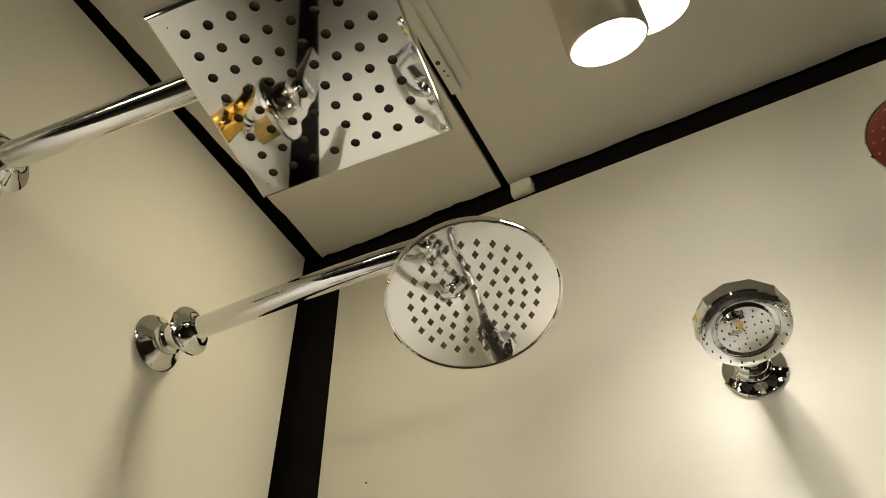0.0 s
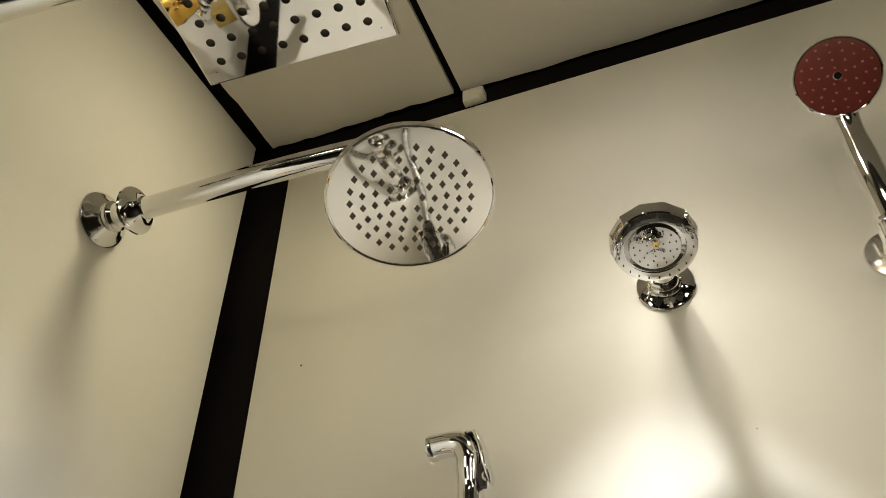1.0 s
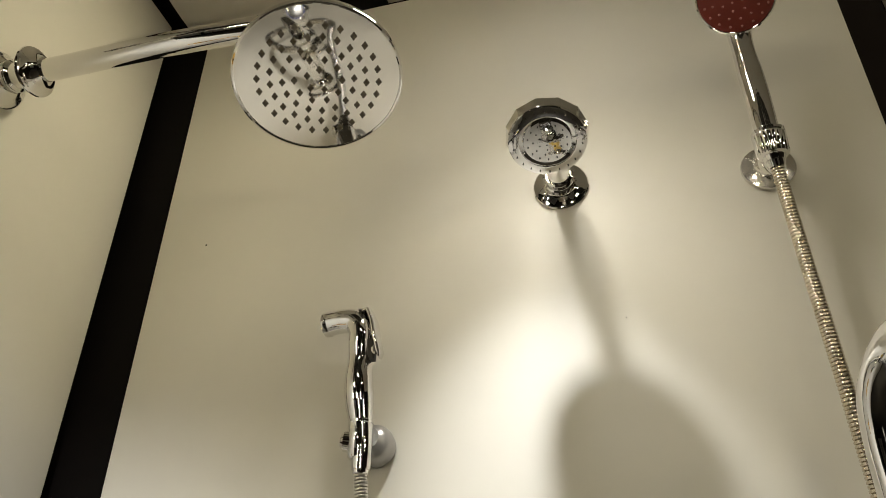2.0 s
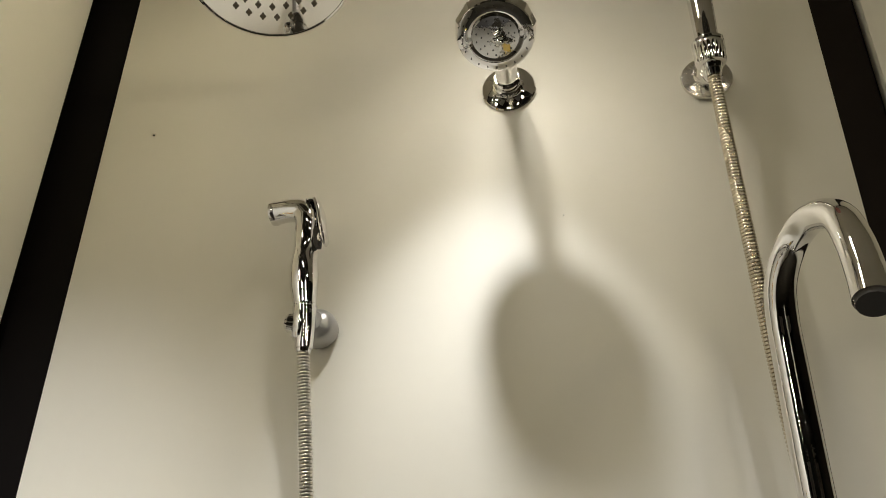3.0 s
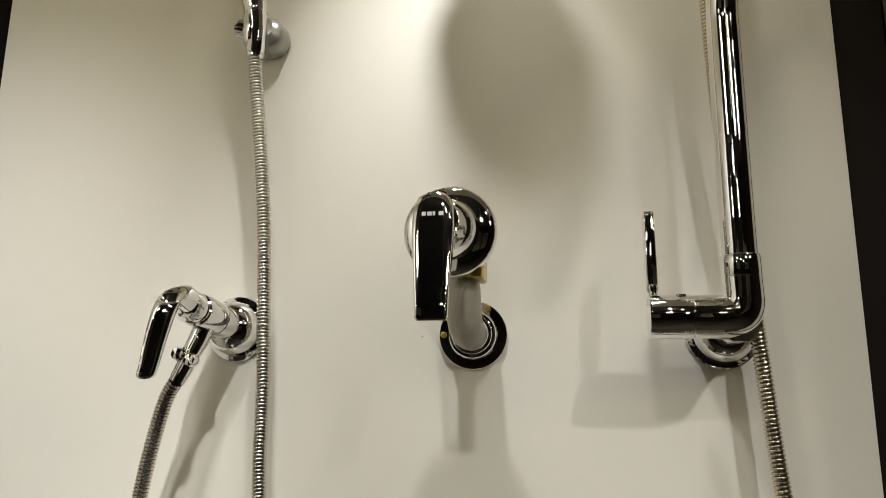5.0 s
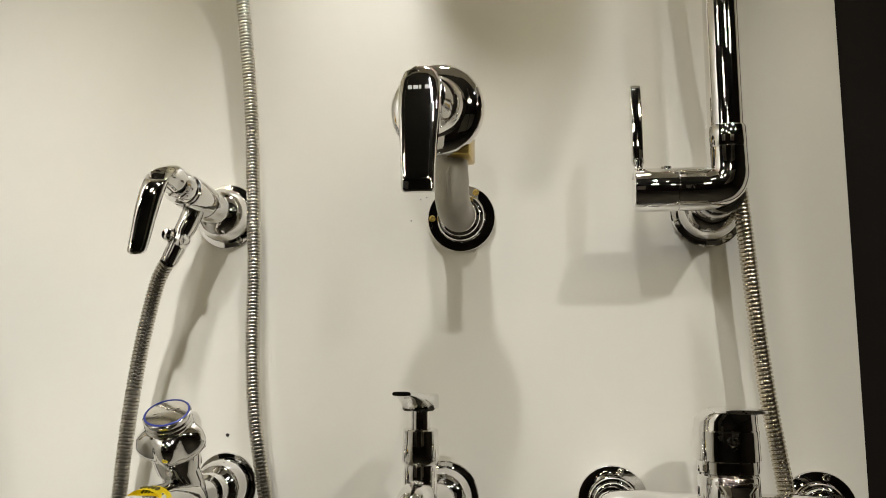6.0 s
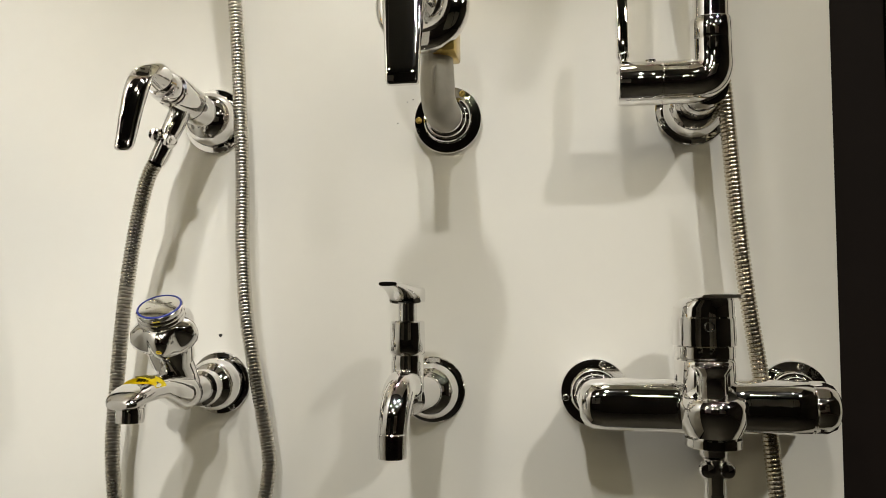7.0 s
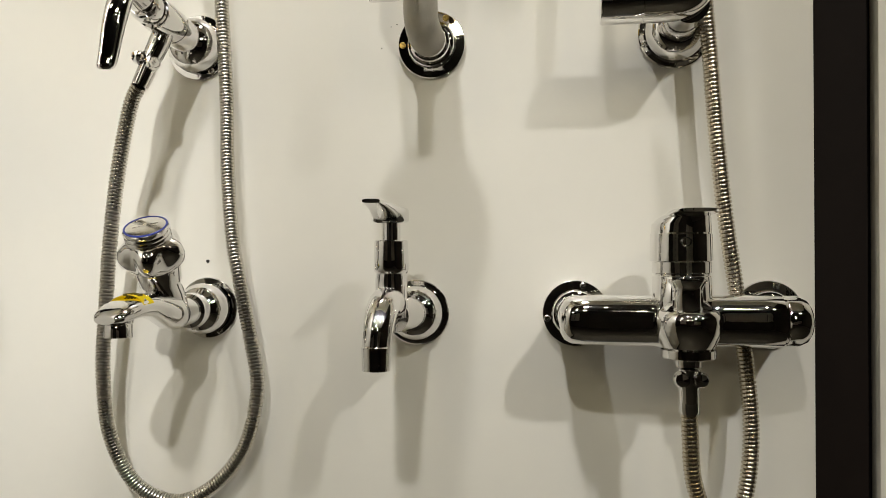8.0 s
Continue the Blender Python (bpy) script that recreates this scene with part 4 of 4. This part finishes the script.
# ---- bath and shower mixer ----
bath = thing("bath_mixer", (0.207, 0, 1.234), "chrome two-inlet bath and shower mixer with a lever on top", "mixer tap")
for x in (0.126, 0.288):
    flange(bath, (x, 0, 1.234), OUT, 0.0295, (75, 190))
    part("union", sweep(B(), [(x, -0.012, 1.234), (x, -0.035, 1.234), (x + (0.207 - x) * 0.06, -0.052, 1.234), (x + (0.207 - x) * 0.18, -0.060, 1.234)], [0.0165, 0.0170, 0.0175, 0.0185], 32), CHROME, bath)
AY, AZ = (0, 1, 0), (0, 0, 1)
for sign, x0, rows in ((-1, 0.190, ((-0.006, 0.0245, 2.0), (-0.001, 0.0226, 2.2), (0.005, 0.0208, 2.6), (0.012, 0.0201, 3.0), (0.040, 0.0200, 3.0), (0.060, 0.0198, 2.9), (0.070, 0.0188, 2.6), (0.0755, 0.0160, 2.3), (0.0785, 0.0110, 2.0), (0.0795, 0.0040, 2.0))),
                       (1, 0.224, ((-0.006, 0.0245, 2.0), (-0.001, 0.0226, 2.2), (0.005, 0.0208, 2.6), (0.012, 0.0201, 3.0), (0.040, 0.0200, 3.0), (0.0555, 0.0198, 2.8), (0.0565, 0.0190, 2.6), (0.0580, 0.0190, 2.4)))):
    part("arm", loft(B(), [((x0 + sign * d, -0.062, 1.234), AY, AZ, r, r, n) for d, r, n in rows], 64), CHROME, bath, sharp=50)
bm = B()
m = along((0.224, -0.062, 1.234), (1, 0, 0))
rings = [[m @ Vector((r * (1 + n * (k % 4 < 2)) * math.cos(2 * math.pi * k / 48), r * (1 + n * (k % 4 < 2)) * math.sin(2 * math.pi * k / 48), h)) for k in range(48)] for r, h, n in ((0.0190, 0.058, 0), (0.0196, 0.0590, 0.02), (0.0194, 0.068, 0.02), (0.0165, 0.0745, 0.01), (0.0120, 0.0775, 0))]
bridge(bm, rings)
part("end_knob", bm, CHROME, bath)
part("body", lathe(B(), along((0.205, -0.070, 1.213), (0, 0, 1)), [(0.0150, 0), (0.0215, 0.008), (0.0240, 0.022), (0.0225, 0.038), (0.0220, 0.056), (0.0212, 0.0570), (0.0212, 0.0582), (0.0222, 0.0592), (0.0222, 0.070)], 48), CHROME, bath)
lev = part("lever", loft(B(), [((0.2045, -0.071, 1.2805), (1, 0, 0), (0, 1, 0), 0.0220, 0.0220, 2.1), ((0.2045, -0.071, 1.2815), (1, 0, 0), (0, 1, 0), 0.0236, 0.0236, 2.1), ((0.2045, -0.071, 1.302), (1, 0, 0), (0, 1, 0), 0.0232, 0.0232, 2.1), ((0.2045, -0.071, 1.3032), (1, 0, 0), (0, 1, 0), 0.0226, 0.0226, 2.1), ((0.2047, -0.071, 1.3100), (1, 0, 0), (0, 1, 0), 0.0222, 0.0225, 2.1), ((0.2064, -0.072, 1.3142), (1, 0, 0), (0, 1, 0), 0.0200, 0.0222, 2.2), ((0.2082, -0.073, 1.3168), (1, 0, 0), (0, 1, 0), 0.0174, 0.0215, 2.4)], 48), CHROME, bath, sharp=24)
part("paddle", loft(B(), [((0.2085, -0.066, 1.3170), (1, 0, 0), (0, 0, 1), 0.0150, 0.0020, 4), ((0.2085, -0.095, 1.3178), (1, 0, 0), (0, 0, 1), 0.0165, 0.0024, 4), ((0.2085, -0.112, 1.3185), (1, 0, 0), (0, 0, 1), 0.0160, 0.0020, 4), ((0.2085, -0.118, 1.3188), (1, 0, 0), (0, 0, 1), 0.0130, 0.0014, 3)]), CHROME, lev)
part("set_screw", lathe(B(), along((0.2045, -0.0925, 1.2960), OUT), [(0.0042, -0.002), (0.0042, 0.0015), (0.0030, 0.0022), (0.0024, 0.0005), (0.0001, 0.0003)], 18), CHROME_WORN, lev)
part("spout_base", sweep(B(), [(0.2060, -0.066, 1.236), (0.2063, -0.080, 1.235), (0.2065, -0.094, 1.233)], [0.0220, 0.0220, 0.0205], 36), CHROME, bath)
knob = part("diverter", lathe(B(), along((0.2045, -0.0985, 1.240), (0, 0, 1)), [(0.0100, 0), (0.0100, 0.004), (0.0112, 0.006), (0.0108, 0.020), (0.0112, 0.0225), (0.0140, 0.0265), (0.0140, 0.0280), (0.0100, 0.0285), (0.0001, 0.0286)], 32), CHROME, bath)
part("outlet", lathe(B(), along((0.2065, -0.088, 1.222), (0, 0, -1)), [(0.0110, -0.0240), (0.0225, -0.0220), (0.0252, -0.0180), (0.0254, -0.0130), (0.0240, -0.0050), (0.0210, 0.0030), (0.0192, 0.0060), (0.0190, 0.0064), (0.0202, 0.0070), (0.0202, 0.0130), (0.0180, 0.0140), (0.0105, 0.0145), (0.0100, 0.020)], 40), CHROME, bath)
wing_nut(bath, (0.2072, -0.088, 1.193), (0, 0, -1), (1, 0, 0), 0.0085)
part("ferrule", lathe(B(), along((0.2073, -0.087, 1.186), (0.0, 0.02, -1)), [(0.0080, 0), (0.0080, 0.018), (0.0074, 0.020)], 24), CHROME, bath)

# ---- taps on the side wall, seen mirrored in the square plate ----
gold = copy_thing(tap, pose(side(-0.27), -0.27, 1.60, 0, 0, 90))
gold.scale = (0.95, 0.95, 0.95)
gold.name = "gold_bib_tap"
tagged(gold, "gold-plated bib tap on the side wall", "tap", "bib taps")
for o in gold.children_recursive:
    o.data = o.data.copy()
    o.data.materials[0] = GOLD
lower = copy_thing(mixer, pose(side(-0.19), -0.19, 1.38, 0, 0, 90))
lower.scale = (1.5, 1.5, 1.5)
lower["label"] = "large chrome lever mixer on the side wall"

# ---- small fittings and marks ----
clip = thing("ceiling_clip", (-0.215, -0.002, 2.444), "small white plastic clip on the black strip", "clip")
part("plate", box(B(), (-0.231, -0.010, 2.430), (-0.203, 0.003, 2.454), 0.0015), WHITE_PLASTIC, clip)
part("ridge", box(B(), (-0.205, -0.014, 2.432), (-0.198, 0.003, 2.448), 0.0012), WHITE_PLASTIC, clip)
rail = thing("ceiling_rail", (-0.220, -0.5, HIGH), "slim white rail screwed along the ceiling joint", "rail")
part("profile", box(B(), (-0.236, -0.82, HIGH - 0.010), (-0.222, -0.185, HIGH - 0.0002), 0.0015), WHITE_PLASTIC, rail)
part("lip", box(B(), (-0.2219, -0.82, HIGH - 0.004), (-0.206, -0.189, HIGH - 0.0002), 0.001), WHITE_PLASTIC, rail)
for dx, dy, r in ((0, 0, 0.0032), (0.002, 0.014, 0.0014), (0.003, 0.022, 0.0014)):
    part("screw", lathe(B(), along((-0.230 + dx, -0.236 + dy, HIGH - 0.0099), (0, 0, -1)), [(r, -0.001), (r, 0.0006), (r * 0.5, 0.001)], 10), RUBBER, rail)
for x, z, r in ((-0.453, 2.052, 0.0014), (-0.2200, 1.2810, 0.0018), (0.044, 1.892, 0.0006), (-0.049, 1.477, 0.0006), (-0.0400, 1.4965, 0.0005), (-0.0345, 1.4985, 0.0006)):
    bm = B()
    bridge(bm, [[Vector((x + f * r * math.cos(a) * (1 + 0.3 * math.sin(3 * a)), h, z + f * r * math.sin(a))) for a in [2 * math.pi * k / 10 for k in range(10)]] for f, h in ((1, 0.0), (0.8, -0.0005))])
    whole("dirt_speck", bm, DIRT, "tiny dark speck of dirt on the panel", "speck", group="specks")
